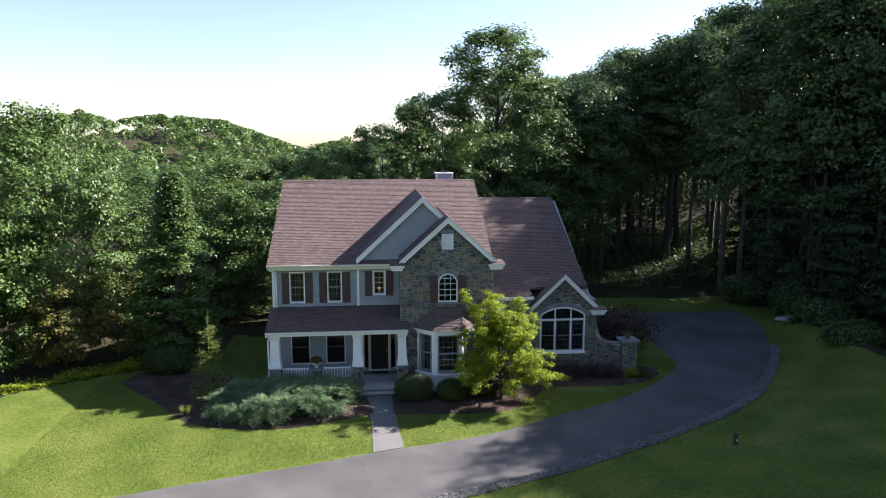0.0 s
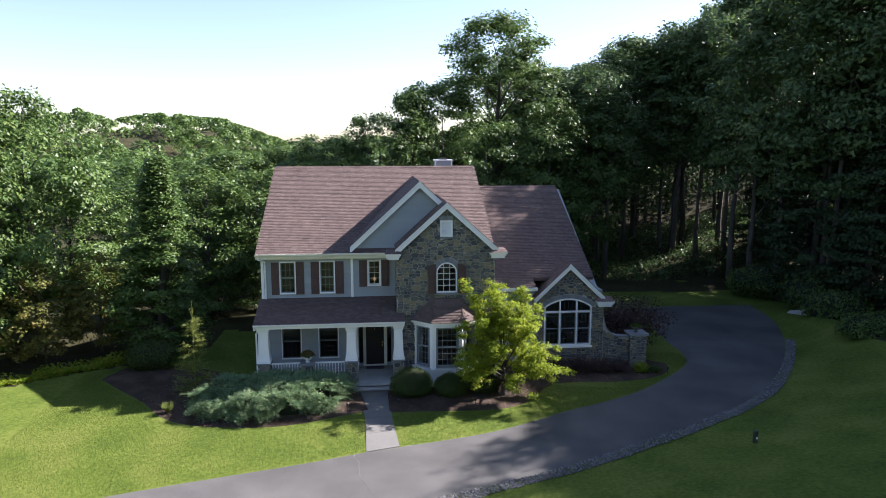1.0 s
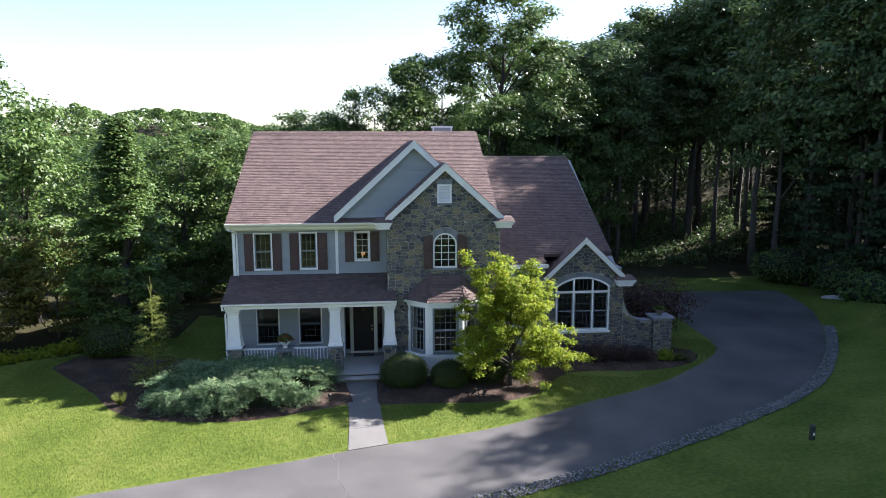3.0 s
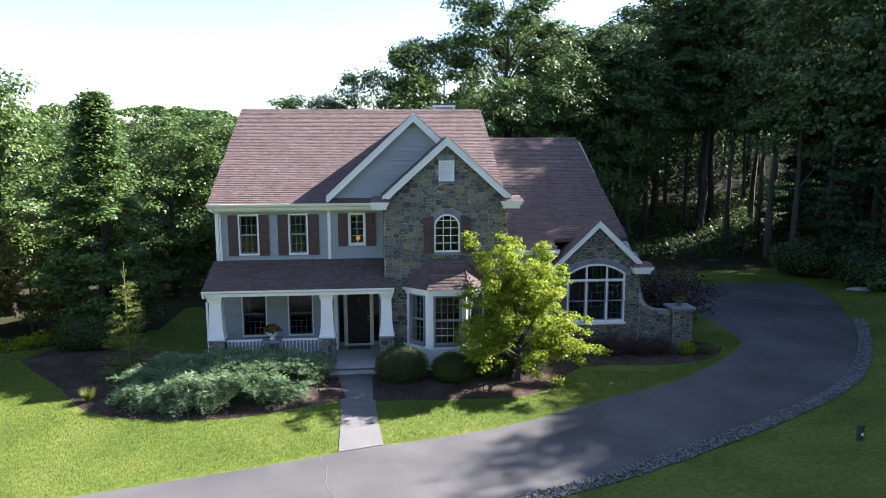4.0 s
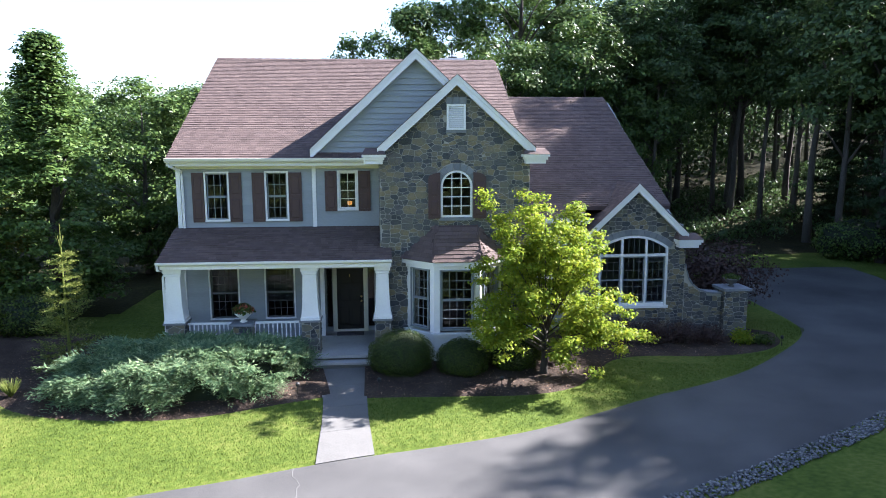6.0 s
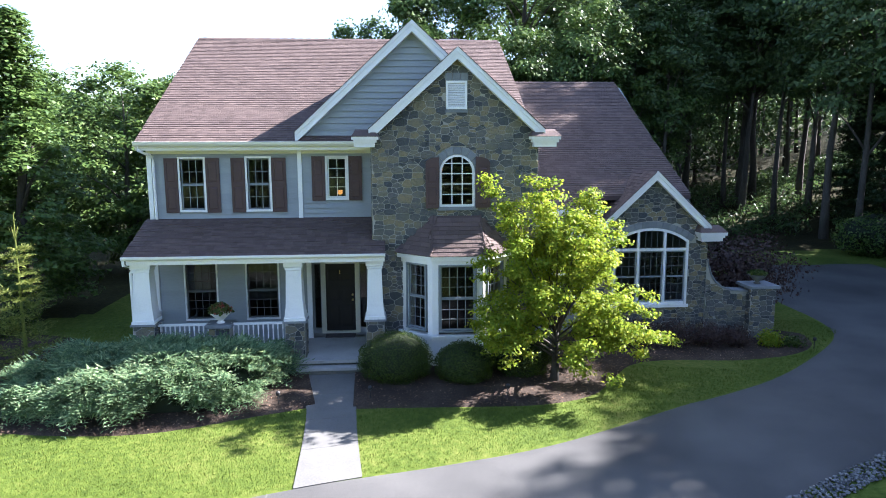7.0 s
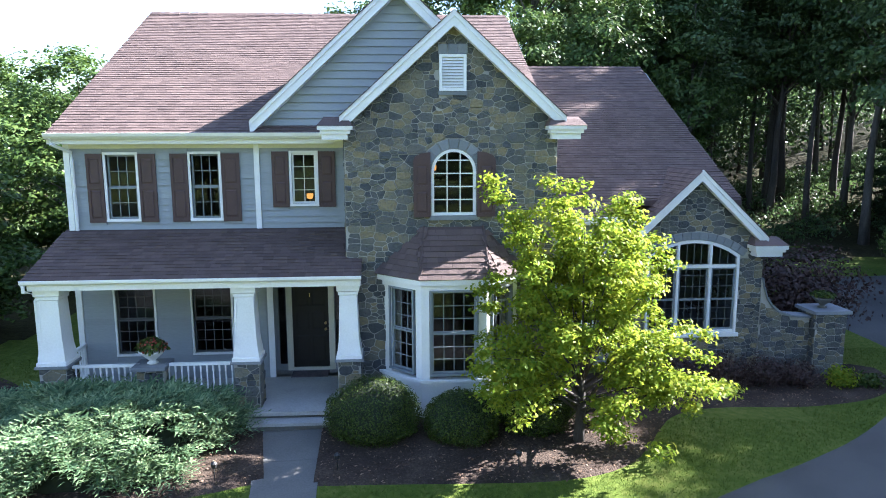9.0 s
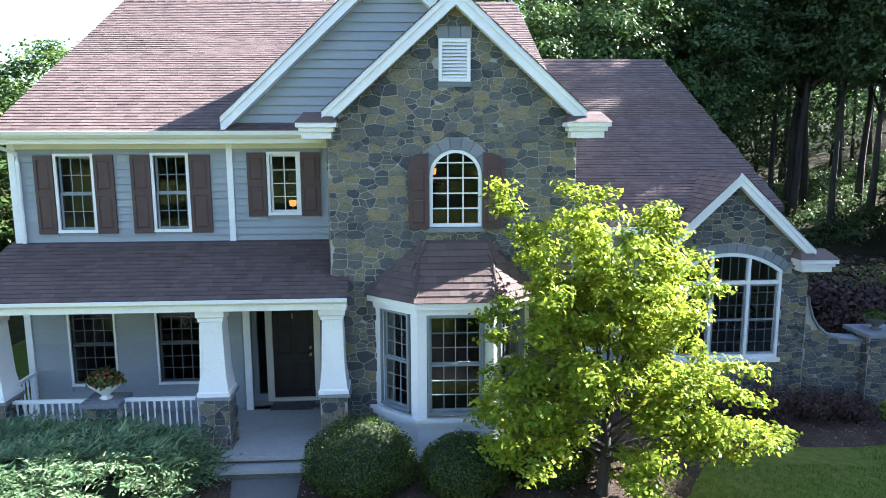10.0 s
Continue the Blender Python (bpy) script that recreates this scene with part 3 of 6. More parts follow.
for side in (-1, 1):
    cx, cz = (ARCH[0] + ARCH[1]) / 2, ARCH[3]
    arc = [(cx + side * AR * math.cos(a), cz + AR * math.sin(a)) for a in np.linspace(0, math.pi / 2, 9)]
    ring = [(cx + side * AR, cz + AR)] + arc[::-1]
    hull(bm, [(x, TW + 0.002, z) for x, z in ring], [(x, TW + 0.248, z) for x, z in ring])
tower = part("wall", bm, MORTAR, house, "grey and ochre fieldstone tower wall")
bm = bmesh.new()
box(bm, TX0, TX0 + 0.2, TW + 0.25, 0.0, -0.6, 6.0)
part("wall", bm, SIDING, house)
VENT = (8.47, 9.05, 6.70, 7.46)
SHUT = [(7.9, 8.27), (9.29, 9.69)]
ccx = (ARCH[0] + ARCH[1]) / 2
cells = stone_cells(TX0, TX1, -0.5, 8.2, 0.28, 0.155, 3, planes=[((-tk, 1), TZ0 - tk * 6.38 - 0.12), ((tk, 1), TZ0 + tk * 11.16 - 0.12)],
                    holes=[(VENT[0], VENT[1], VENT[2] - 0.08, VENT[3] + 0.2), (ARCH[0] - 0.03, ARCH[1] + 0.03, ARCH[2] - 0.09, ARCH[3]), (7.45, 10.0, 0.2, 2.6)], round_holes=[(ccx, ARCH[3], AR + 0.23)])
lay_stones(tower, cells, pose(0, TW, 0), 5)
cells = stone_cells(0, 1.4, -0.5, 6.0, 0.28, 0.155, 31)
lay_stones(tower, cells, pose(TX0, 0, 0, 0, 0, -90), 6)
# arch of bluestone voussoirs
for i in range(9):
    a0, a1 = math.pi * i / 9 + 0.012, math.pi * (i + 1) / 9 - 0.012
    bm = bmesh.new()
    ring = [(ccx + r * math.cos(a), ARCH[3] + r * math.sin(a)) for r, a in ((AR + 0.02, a0), (AR + 0.22, a0), (AR + 0.22, a1), (AR + 0.02, a1))]
    hull(bm, [(x, TW - 0.045, z) for x, z in ring], [(x, TW + 0.01, z) for x, z in ring])
    part("voussoir", bm, LINTEL, tower)
bm = bmesh.new()
box(bm, ARCH[0] - 0.04, ARCH[1] + 0.04, TW - 0.08, TW + 0.02, ARCH[2] - 0.1, ARCH[2] - 0.01)
part("window_sill", bm, LINTEL, tower)
bm = bmesh.new()
box(bm, VENT[0] - 0.02, VENT[1] + 0.02, TW - 0.05, TW + 0.02, VENT[2] - 0.09, VENT[2] - 0.005)
part("vent_sill", bm, LINTEL, tower)
for i in range(3):
    bm = bmesh.new()
    w3 = (VENT[1] - VENT[0] + 0.06) / 3
    box(bm, VENT[0] - 0.03 + i * w3 + 0.006, VENT[0] - 0.03 + (i + 1) * w3 - 0.006, TW - 0.045, TW + 0.02, VENT[3] + 0.01, VENT[3] + 0.21)
    part("lintel_stone", bm, LINTEL, tower)


# ---- windows ----
def rail(bm, x0, x1, z0, z1, y0=-0.02, y1=0.03):
    box(bm, x0, x1, y0, y1, z0, z1)


def window(w, h, cols, rows, m, label, case=0.055, sash_mat=None, sash=True, mid=True, case_mat=None, back=0.16):
    """A window in its own axes: x from 0 to w, z from 0 to h, the wall's face at y = 0."""
    bm = bmesh.new()
    for a in ((-case, 0, -case, h + case), (w, w + case, -case, h + case), (0, w, h, h + case), (0, w, -case, 0)):
        box(bm, a[0], a[1], -0.045, back, a[2], a[3])
    win = part("window", bm, case_mat or WHITE, house, label, m)
    bm = bmesh.new()
    box(bm, -case - 0.004, w + case + 0.004, -0.06, -0.047, -case - 0.005, -case + 0.035)
    part("sill", bm, case_mat or WHITE, win)
    s = 0.045
    sm = sash_mat or WHITE
    for k, (z0, z1, y) in enumerate(((0, h / 2, 0.03), (h / 2 - 0.02, h, 0.07)) if mid else ((0, h, 0.03),)):
        bm = bmesh.new()
        for a in ((0, s, z0, z1), (w - s, w, z0, z1), (s, w - s, z0, z0 + s), (s, w - s, z1 - s, z1)):
            box(bm, a[0] + 0.001, a[1] - 0.001, y, y + 0.035, a[2] + 0.001, a[3] - 0.001)
        part("sash", bm, sm, win)
        r = rows // 2 if mid else rows
        cw, ch = (w - 2 * s) / cols, (z1 - z0 - 2 * s) / r
        for i in range(1, cols):
            bm = bmesh.new()
            box(bm, s + i * cw - 0.0075, s + i * cw + 0.0075, y - 0.002, y + 0.02, z0 + s, z1 - s)
            part("muntin", bm, sm, win)
        for j in range(1, r):
            bm = bmesh.new()
            box(bm, s, w - s, y - 0.001, y + 0.019, z0 + s + j * ch - 0.0075, z0 + s + j * ch + 0.0075)
            part("muntin", bm, sm, win)
        bm = bmesh.new()
        box(bm, 0, cw, -0.003, 0.003, 0, ch)
        pane_me = solid("pane", bm, GLASS)
        for i in range(cols):
            for j in range(r):
                g = part("pane", pane_me, None, win, m=pose(s + i * cw, y + 0.023, z0 + s + j * ch))
                g.visible_shadow = False
    return win


GREYSASH = mat("grey_sash_paint", [(0.3, (0.17, 0.2, 0.22)), (0.7, (0.23, 0.26, 0.28))], 0.5, 30, 1.5, 0.05)
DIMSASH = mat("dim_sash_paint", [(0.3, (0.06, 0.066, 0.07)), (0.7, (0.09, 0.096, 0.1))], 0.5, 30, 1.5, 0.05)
for a, b, c, d in WIN[:2]:
    window(b - a, d - c, 3, 4, pose(a, 0, c), "white-framed double-hung window in grey siding", sash_mat=GREYSASH)
a, b, c, d = WIN[2]
window(b - a, d - c, 2, 4, pose(a, 0, c), "narrow white casement window with eight panes", mid=False)
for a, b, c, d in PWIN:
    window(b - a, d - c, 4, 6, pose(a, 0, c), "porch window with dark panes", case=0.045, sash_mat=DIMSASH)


def shutter(x0, x1, z0, z1, y, arched=0):
    """A panelled shutter; arched: which side its curved top rises towards."""
    bm = bmesh.new()
    box(bm, x0, x1, y - 0.03, y, z0, z1)
    sh = part("shutter", bm, SHUTTER, house, "maroon panelled wooden shutter")
    zm = z0 + (z1 - z0) * 0.52
    for p, q in ((z0, z0 + 0.08), (zm - 0.05, zm + 0.05), (z1 - 0.08, z1)):
        bm = bmesh.new()
        box(bm, x0, x1, y - 0.045, y - 0.03, p, q)
        part("rail", bm, SHUTTER, sh)
    for p, q in ((x0, x0 + 0.06), (x1 - 0.06, x1)):
        bm = bmesh.new()
        box(bm, p, q, y - 0.0445, y - 0.0302, z0 + 0.08, z1 - 0.08)
        part("stile", bm, SHUTTER, sh)
    for p, q in ((z0 + 0.11, zm - 0.08), (zm + 0.08, z1 - 0.11)):
        bm = bmesh.new()
        hull(bm, [(x0 + 0.075, y - 0.0302, p), (x1 - 0.075, y - 0.0302, p), (x1 - 0.075, y - 0.0302, q), (x0 + 0.075, y - 0.0302, q)], [(x0 + 0.1, y - 0.042, p + 0.03), (x1 - 0.1, y - 0.042, p + 0.03), (x1 - 0.1, y - 0.042, q - 0.03), (x0 + 0.1, y - 0.042, q - 0.03)])
        part("panel", bm, SHUTTER, sh)
    if arched:
        bm = bmesh.new()
        w = x1 - x0
        arc = [(w * (1 - math.cos(t)), 0.5 * w * math.sin(t) ** 0.9) for t in np.linspace(0, math.pi / 2, 7)]
        pts = [(x0 + u, z1 + v) for u, v in arc] + [(x1, z1)] if arched > 0 else [(x1 - u, z1 + v) for u, v in arc] + [(x0, z1)]
        hull(bm, [(x, y - 0.043, z) for x, z in pts], [(x, y, z) for x, z in pts])
        part("arched_head", bm, SHUTTER, sh)


for a, b in ((0.45, 0.815), (1.61, 2.0), (2.33, 2.715), (3.485, 3.9)):
    shutter(a, b, 3.8, 5.38, -0.02)
for a, b in ((4.64, 5.02), (5.715, 6.1)):
    shutter(a, b, 4.12, 5.42, -0.02)
shutter(*SHUT[0], 4.0, 5.22, TW - 0.05, 1)
shutter(SHUT[1][0], SHUT[1][1], 4.0, 5.22, TW - 0.05, -1)

# arched tower window
bm = bmesh.new()
c = 0.06
for x0, x1 in ((ARCH[0], ARCH[0] + c), (ARCH[1] - c, ARCH[1])):
    box(bm, x0, x1, TW - 0.03, TW + 0.1, ARCH[2], ARCH[3])
box(bm, ARCH[0] + c, ARCH[1] - c, TW - 0.03, TW + 0.1, ARCH[2], ARCH[2] + c)
ang = np.linspace(0, math.pi, 17)
for a0, a1 in zip(ang, ang[1:]):
    ring = [(ccx + r * math.cos(a), ARCH[3] + r * math.sin(a)) for r, a in ((AR - c, a0), (AR, a0), (AR, a1), (AR - c, a1))]
    hull(bm, [(x, TW - 0.03, z) for x, z in ring], [(x, TW + 0.1, z) for x, z in ring])
arch_win = part("window", bm, WHITE, house, "white arched window with small panes in fieldstone")
for i in (1, 2):
    x = ARCH[0] + c + i * (2 * AR - 2 * c) / 3
    top = ARCH[3] + math.sqrt((AR - c) ** 2 - (x - ccx) ** 2)
    bm = bmesh.new()
    box(bm, x - 0.012, x + 0.012, TW + 0.0, TW + 0.03, ARCH[2] + c, top)
    part("muntin", bm, WHITE, arch_win)
for j in range(1, 5):
    z = ARCH[2] + c + j * 0.285
    hw = AR - c if z < ARCH[3] else math.sqrt(max(0.01, (AR - c) ** 2 - (z - ARCH[3]) ** 2))
    bm = bmesh.new()
    box(bm, ccx - hw, ccx + hw, TW + 0.002, TW + 0.028, z - 0.012, z + 0.012)
    part("muntin", bm, WHITE, arch_win)
bm = bmesh.new()
ring = [(ARCH[0] + c, ARCH[2] + c), (ARCH[1] - c, ARCH[2] + c)] + [(ccx + (AR - c) * math.cos(a), ARCH[3] + (AR - c) * math.sin(a)) for a in ang]
hull(bm, [(x, TW + 0.034, z) for x, z in ring], [(x, TW + 0.04, z) for x, z in ring])
part("pane", bm, GLASS, arch_win).visible_shadow = False

# louvred vent
bm = bmesh.new()
for a in ((VENT[0], VENT[0] + 0.06, VENT[2], VENT[3]), (VENT[1] - 0.06, VENT[1], VENT[2], VENT[3]), (VENT[0] + 0.06, VENT[1] - 0.06, VENT[2], VENT[2] + 0.06), (VENT[0] + 0.06, VENT[1] - 0.06, VENT[3] - 0.06, VENT[3])):
    box(bm, a[0], a[1], TW - 0.07, TW + 0.01, a[2], a[3])
vent = part("gable_vent", bm, WHITE, house, "white louvred gable vent")
for i in range(10):
    z = VENT[2] + 0.07 + i * 0.063
    bm = bmesh.new()
    hull(bm, [(VENT[0] + 0.06, TW - 0.06, z), (VENT[1] - 0.06, TW - 0.06, z), (VENT[1] - 0.06, TW - 0.06, z + 0.015), (VENT[0] + 0.06, TW - 0.06, z + 0.015)],
         [(VENT[0] + 0.06, TW - 0.012, z + 0.045), (VENT[1] - 0.06, TW - 0.012, z + 0.045), (VENT[1] - 0.06, TW - 0.012, z + 0.06), (VENT[0] + 0.06, TW - 0.012, z + 0.06)])
    part("louvre", bm, WHITE, vent)


# ---- roofs ----
def slab(bm, corners, thick):
    """A roof slab; corners run round its upper face, thickness straight down."""
    hull(bm, [(x, y, z - thick) for x, y, z in corners], [tuple(c) for c in corners])


def shingle_run(parent, p0, p1, up, length, seed, single=None, trim=None, step=0.14, width=0.23, lift=0.004):
    """Shingles in courses on the plane that starts with the eave p0 to p1 and goes up along the unit vector up. trim(u, v): whether to lay one there."""
    rng = random.Random(seed)
    p0, p1, up = Vector(p0), Vector(p1), Vector(up).normalized()
    along = (p1 - p0)
    wide = along.length
    along.normalize()
    nor = along.cross(up).normalized()
    if nor.z < 0:
        nor = -nor
    joined, n = bmesh.new(), 0
    rows = int(length / step)
    for r in range(rows):
        u = -rng.uniform(0, width)
        while u < wide:
            w = width * rng.uniform(0.55, 1.25)
            a, b = max(0, u), min(wide, u + w - 0.006)
            u += w
            v = r * step
            if b - a < 0.03 or (trim and not trim((a + b) / 2, v + step / 2)):
                continue
            t = 0.012 + rng.uniform(0, 0.008)
            one = single is not None and n < 300 and single((p0 + along * a).x)
            bm = bmesh.new() if one else joined
            top = min(v + step * 1.12, length)
            q = [p0 + along * a + up * v, p0 + along * b + up * v, p0 + along * b + up * top, p0 + along * a + up * top]
            vs = [bm.verts.new(c + nor * h) for c, h in zip(q, (lift + t, lift + t, lift + 0.001, lift + 0.001))] + [bm.verts.new(c + nor * (lift - 0.01)) for c in q[:2]]
            bm.faces.new(vs[:4])
            bm.faces.new((vs[4], vs[5], vs[1], vs[0]))
            bm.faces.new((vs[4], vs[0], vs[3]))
            bm.faces.new((vs[5], vs[2], vs[1]))
            if one:
                n += 1
                part("shingle", solid("shingle", bm, SHINGLE), None, parent)
    if len(joined.faces):
        tagged(part("shingles", joined, SHINGLE, parent), kind="stuff")
    else:
        joined.free()


def slope_up(a, b):
    return (Vector(b) - Vector(a)).normalized()


bm = bmesh.new()
slab(bm, [(-0.2, -0.38, 5.83), (11.25, -0.38, 5.83), (11.25, 7.0, 9.73), (-0.2, 7.0, 9.73)], 0.14)
slab(bm, [(-0.2, 7.0, 9.73), (11.25, 7.0, 9.73), (11.25, 14.38, 5.83), (-0.2, 14.38, 5.83)], 0.14)
roof = part("roof", bm, UNDER, house, "sunlit brown asphalt shingle main roof")
up = slope_up((0, -0.38, 5.83), (0, 7, 9.73))
shingle_run(roof, (-0.22, -0.4, 5.82), (11.27, -0.4, 5.82), up, 8.36, 1)
bm = bmesh.new()
for i in range(38):
    x = -0.2 + i * 0.3
    hull(bm, [(x, 6.86, 9.66), (x + 0.31, 6.86, 9.675), (x + 0.31, 7.0, 9.765), (x, 7.0, 9.75)], [(x, 6.86, 9.68), (x + 0.31, 6.86, 9.695), (x + 0.31, 7.0, 9.785), (x, 7.0, 9.77)])
    hull(bm, [(x, 7.0, 9.75), (x + 0.31, 7.0, 9.765), (x + 0.31, 7.14, 9.675), (x, 7.14, 9.66)], [(x, 7.0, 9.77), (x + 0.31, 7.0, 9.785), (x + 0.31, 7.14, 9.695), (x, 7.14, 9.68)])
tagged(part("ridge_cap", bm, SHINGLE, roof), kind="stuff")


def front_gable(px, pz, fx, fz, y0, y1, label, board=0.235, thick=0.07, shingle_seed=1, yw=None, right_foot=None):
    """The roof of a front-facing gable with its two rake boards. y0: front edge; y1: where it dies into the roof behind."""
    rx = 2 * px - fx if right_foot is None else right_foot
    bm = bmesh.new()
    for f in (fx, rx):
        hull(bm, [(f, y0 + 0.06, fz - thick), (f, y1, fz - thick), (px, y1, pz - thick), (px, y0 + 0.06, pz - thick)], [(f, y0 + 0.06, fz), (f, y1, fz), (px, y1, pz), (px, y0 + 0.06, pz)])
    g = part("gable_roof", bm, UNDER, house, label)
    for f, s in ((fx, 1), (rx, 2)):
        u = slope_up((f, 0, fz), (px, 0, pz))
        shingle_run(g, (f, y0 - 0.025, fz), (f, y1, fz), u, (Vector((px, 0, pz)) - Vector((f, 0, fz))).length, shingle_seed + s)
    for f in (fx, rx):
        d = slope_up((f, 0, fz), (px, 0, pz))
        n = Vector((-d.z, 0, d.x)) if d.x > 0 else Vector((d.z, 0, -d.x))
        for name, top, bot, yy in (("rake_board", 0.004, board, y0 + 0.03), ("rake_moulding", 0.002, 0.09, y0 - 0.002)):
            bm = bmesh.new()
            pts = []
            for off in (top, bot):
                k0 = off / abs(d.x)
                a, b = (f, fz - k0), (px, pz - k0)
                pts.append((a, b))
            (a0, b0), (a1, b1) = pts
            ring = [a0, b0, b1, a1]
            y2 = (yw if yw is not None else y0 + 0.2)
            hull(bm, [(x, yy, z) for x, z in ring], [(x, y2 if name == "rake_board" else y0 + 0.029, z) for x, z in ring])
            part(name, bm, WHITE, g, "white painted rake board")
    return g


front_gable(DP, DZ1 + 0.02, DF - 0.05, DZ0 - 0.02, -0.36, 6.3, "brown shingle dormer gable roof", yw=-0.05, shingle_seed=10)
front_gable(TP, TZ1 + 0.03, 6.36, TZ0 - 0.02, -1.68, 4.6, "brown shingle tower gable roof", yw=TW - 0.055, shingle_seed=20)
# thin added strip that closes a sun leak under the tower roof
bm = bmesh.new()
box(bm, 6.42, 6.6, -1.15, 0.0, 6.0, 6.05)
part("soffit", bm, CREAM, house)

# main eave: gutter, fascia, soffit, frieze
bm = bmesh.new()
prof = [(-0.40, 5.70), (-0.47, 5.71), (-0.52, 5.77), (-0.53, 5.84), (-0.51, 5.845), (-0.40, 5.8)]
hull(bm, [(-0.22, y, z) for y, z in prof], [(6.0, y, z) for y, z in prof])
part("gutter", bm, CREAM, house, "cream eaves gutter")
bm = bmesh.new()
box(bm, -0.2, 6.4, -0.40, -0.36, 5.60, 5.79)
box(bm, -0.2, 6.4, -0.36, -0.03, 5.60, 5.63)
box(bm, -0.0, 6.4, -0.045, -0.005, 5.5, 5.60)
part("soffit", bm, CREAM, house, "cream soffit and frieze")


def eave_return(x0, x1, y0, y1, z0, z1, label):
    """A boxed cornice end with a little shingled top."""
    bm = bmesh.new()
    steps = ((0.10, z0, z0 + 0.12), (0.05, z0 + 0.12, z0 + 0.2), (0.0, z0 + 0.2, z1))
    for s, a, b in steps:
        box(bm, x0 + s, x1 - s, y0 + s, y1, a, b)
    r = part("eave_return", bm, WHITE, house, label)
    bm = bmesh.new()
    xm = (x0 + x1) / 2
    hull(bm, [(x0 - 0.02, y0 - 0.02, z1 + 0.002), (x1 + 0.02, y0 - 0.02, z1 + 0.002), (x1 + 0.02, y1, z1 + 0.002), (x0 - 0.02, y1, z1 + 0.002)], [(x0 + 0.1, y1 - 0.2, z1 + 0.15), (x1 - 0.1, y1 - 0.2, z1 + 0.15), (x1 - 0.1, y1, z1 + 0.2), (x0 + 0.1, y1, z1 + 0.2)])
    part("return_cap", bm, SHINGLE, r)


eave_return(5.9, 6.62, -1.78, TW - 0.002, 5.68, 5.96, "white boxed eave return beside the tower")
eave_return(10.78, 11.6, -1.78, TW - 0.002, 5.68, 5.96, "white boxed eave return beside the tower")
bm = bmesh.new()
box(bm, 5.95, 6.4, TW - 0.002, -0.37, 5.68, 5.95)
box(bm, 11.08, 11.5, TW - 0.002, -0.37, 5.68, 5.95)
part("side_eave", bm, WHITE, house)

# corner boards and downspouts
for x0, x1 in ((-0.03, 0.10), (4.235, 4.355)):
    bm = bmesh.new()
    box(bm, x0, x1, -0.05, 0.0 if x0 > 0 else 0.15, -0.05 if x0 < 1 else 3.0, 5.6)
    part("corner_board", bm, WHITE, house)
bm = bmesh.new()
tube(bm, [(-0.1, -0.46, 5.74), (-0.1, -0.44, 5.6), (0.17, -0.1, 5.42), (0.17, -0.09, 5.25), (0.17, -0.09, 3.62)], [0.04] * 5, 8)
part("downspout", bm, WHITE, house, "white round-cornered downspout")

# chimney
bm = bmesh.new()
box(bm, 9.15, 10.2, 9.1, 9.9, 8.0, 10.02)
chim = part("chimney", bm, SIDING, house, "grey boxed chimney with white cap")
bm = bmesh.new()
box(bm, 9.1, 10.25, 9.05, 9.95, 10.02, 10.1)
for x in (9.14, 10.13):
    box(bm, x, x + 0.08, 9.09, 9.099, 9.0, 10.02)
part("chimney_cap", bm, WHITE, chim)
bm = bmesh.new()
box(bm, 9.5, 9.9, 9.3, 9.7, 10.1, 10.2)
part("flue", bm, IRON, chim)

# ---- porch ----
bm = bmesh.new()
hull(bm, [(-0.12, -2.05, 2.78), (6.74, -2.05, 2.78), (6.74, 0.0, 3.56), (-0.12, 0.0, 3.56)], [(-0.12, -2.05, 2.86), (6.74, -2.05, 2.86), (6.74, 0.0, 3.64), (-0.12, 0.0, 3.64)])
porch_roof = part("porch_roof", bm, UNDER, house, "shaded brown shingle porch roof")
shingle_run(porch_roof, (-0.14, -2.09, 2.845), (6.76, -2.09, 2.845), slope_up((0, -2.05, 2.86), (0, 0, 3.64)), 2.23, 31, single=lambda x: x > 1.6, trim=lambda u, v: u < 6.55 or v < 0.72)
bm = bmesh.new()
prof = [(-2.06, 2.74), (-2.12, 2.75), (-2.17, 2.79), (-2.18, 2.85), (-2.16, 2.855), (-2.06, 2.83)]
hull(bm, [(-0.14, y, z) for y, z in prof], [(6.76, y, z) for y, z in prof])
part("gutter", bm, WHITE, house, "white porch gutter")
bm = bmesh.new()
box(bm, -0.05, 6.74, -2.05, -1.96, 2.62, 2.77)
box(bm, -0.05, 6.74, -1.96, -1.75, 2.6, 2.66)
box(bm, -0.05, 6.40, -1.75, -0.045, 2.64, 2.68)
box(bm, -0.05, 0.15, -1.75, -0.045, 2.5, 2.64)
part("porch_beam", bm, WHITE, house, "white porch beam and ceiling")
bm = bmesh.new()
tube(bm, [(-0.1, -2.1, 2.8), (-0.1, -2.1, 2.62), (0.0, -1.8, 2.5), (-0.08, -1.7, 2.35), (-0.08, -1.7, -0.3)], [0.04] * 5, 8)
part("downspout", bm, WHITE, house)

bm = bmesh.new()
box(bm, -0.05, 4.36, -1.95, 0.0, -0.5, -0.05)
box(bm, 4.36, 6.42, -2.2, 0.5, -0.5, -0.05)
porch = part("porch_floor", bm, PALE, house, "grey concrete porch floor")
bm = bmesh.new()
box(bm, 4.34, 6.06, -2.28, -2.2, -0.13, -0.046)
part("nosing", bm, PALE, porch)
bm = bmesh.new()
box(bm, 4.38, 6.02, -2.208, -2.2, -0.196, -0.13)
part("riser", bm, STONE, porch, "dark stone riser")
bm = bmesh.new()
box(bm, 4.36, 6.04, -2.5, -2.209, -0.6, -0.2)
step = part("step", bm, STONE, house, "stone front step with concrete tread")
bm = bmesh.new()
box(bm, 4.33, 6.07, -2.54, -2.2, -0.26, -0.196)
part("tread", bm, PALE, step)

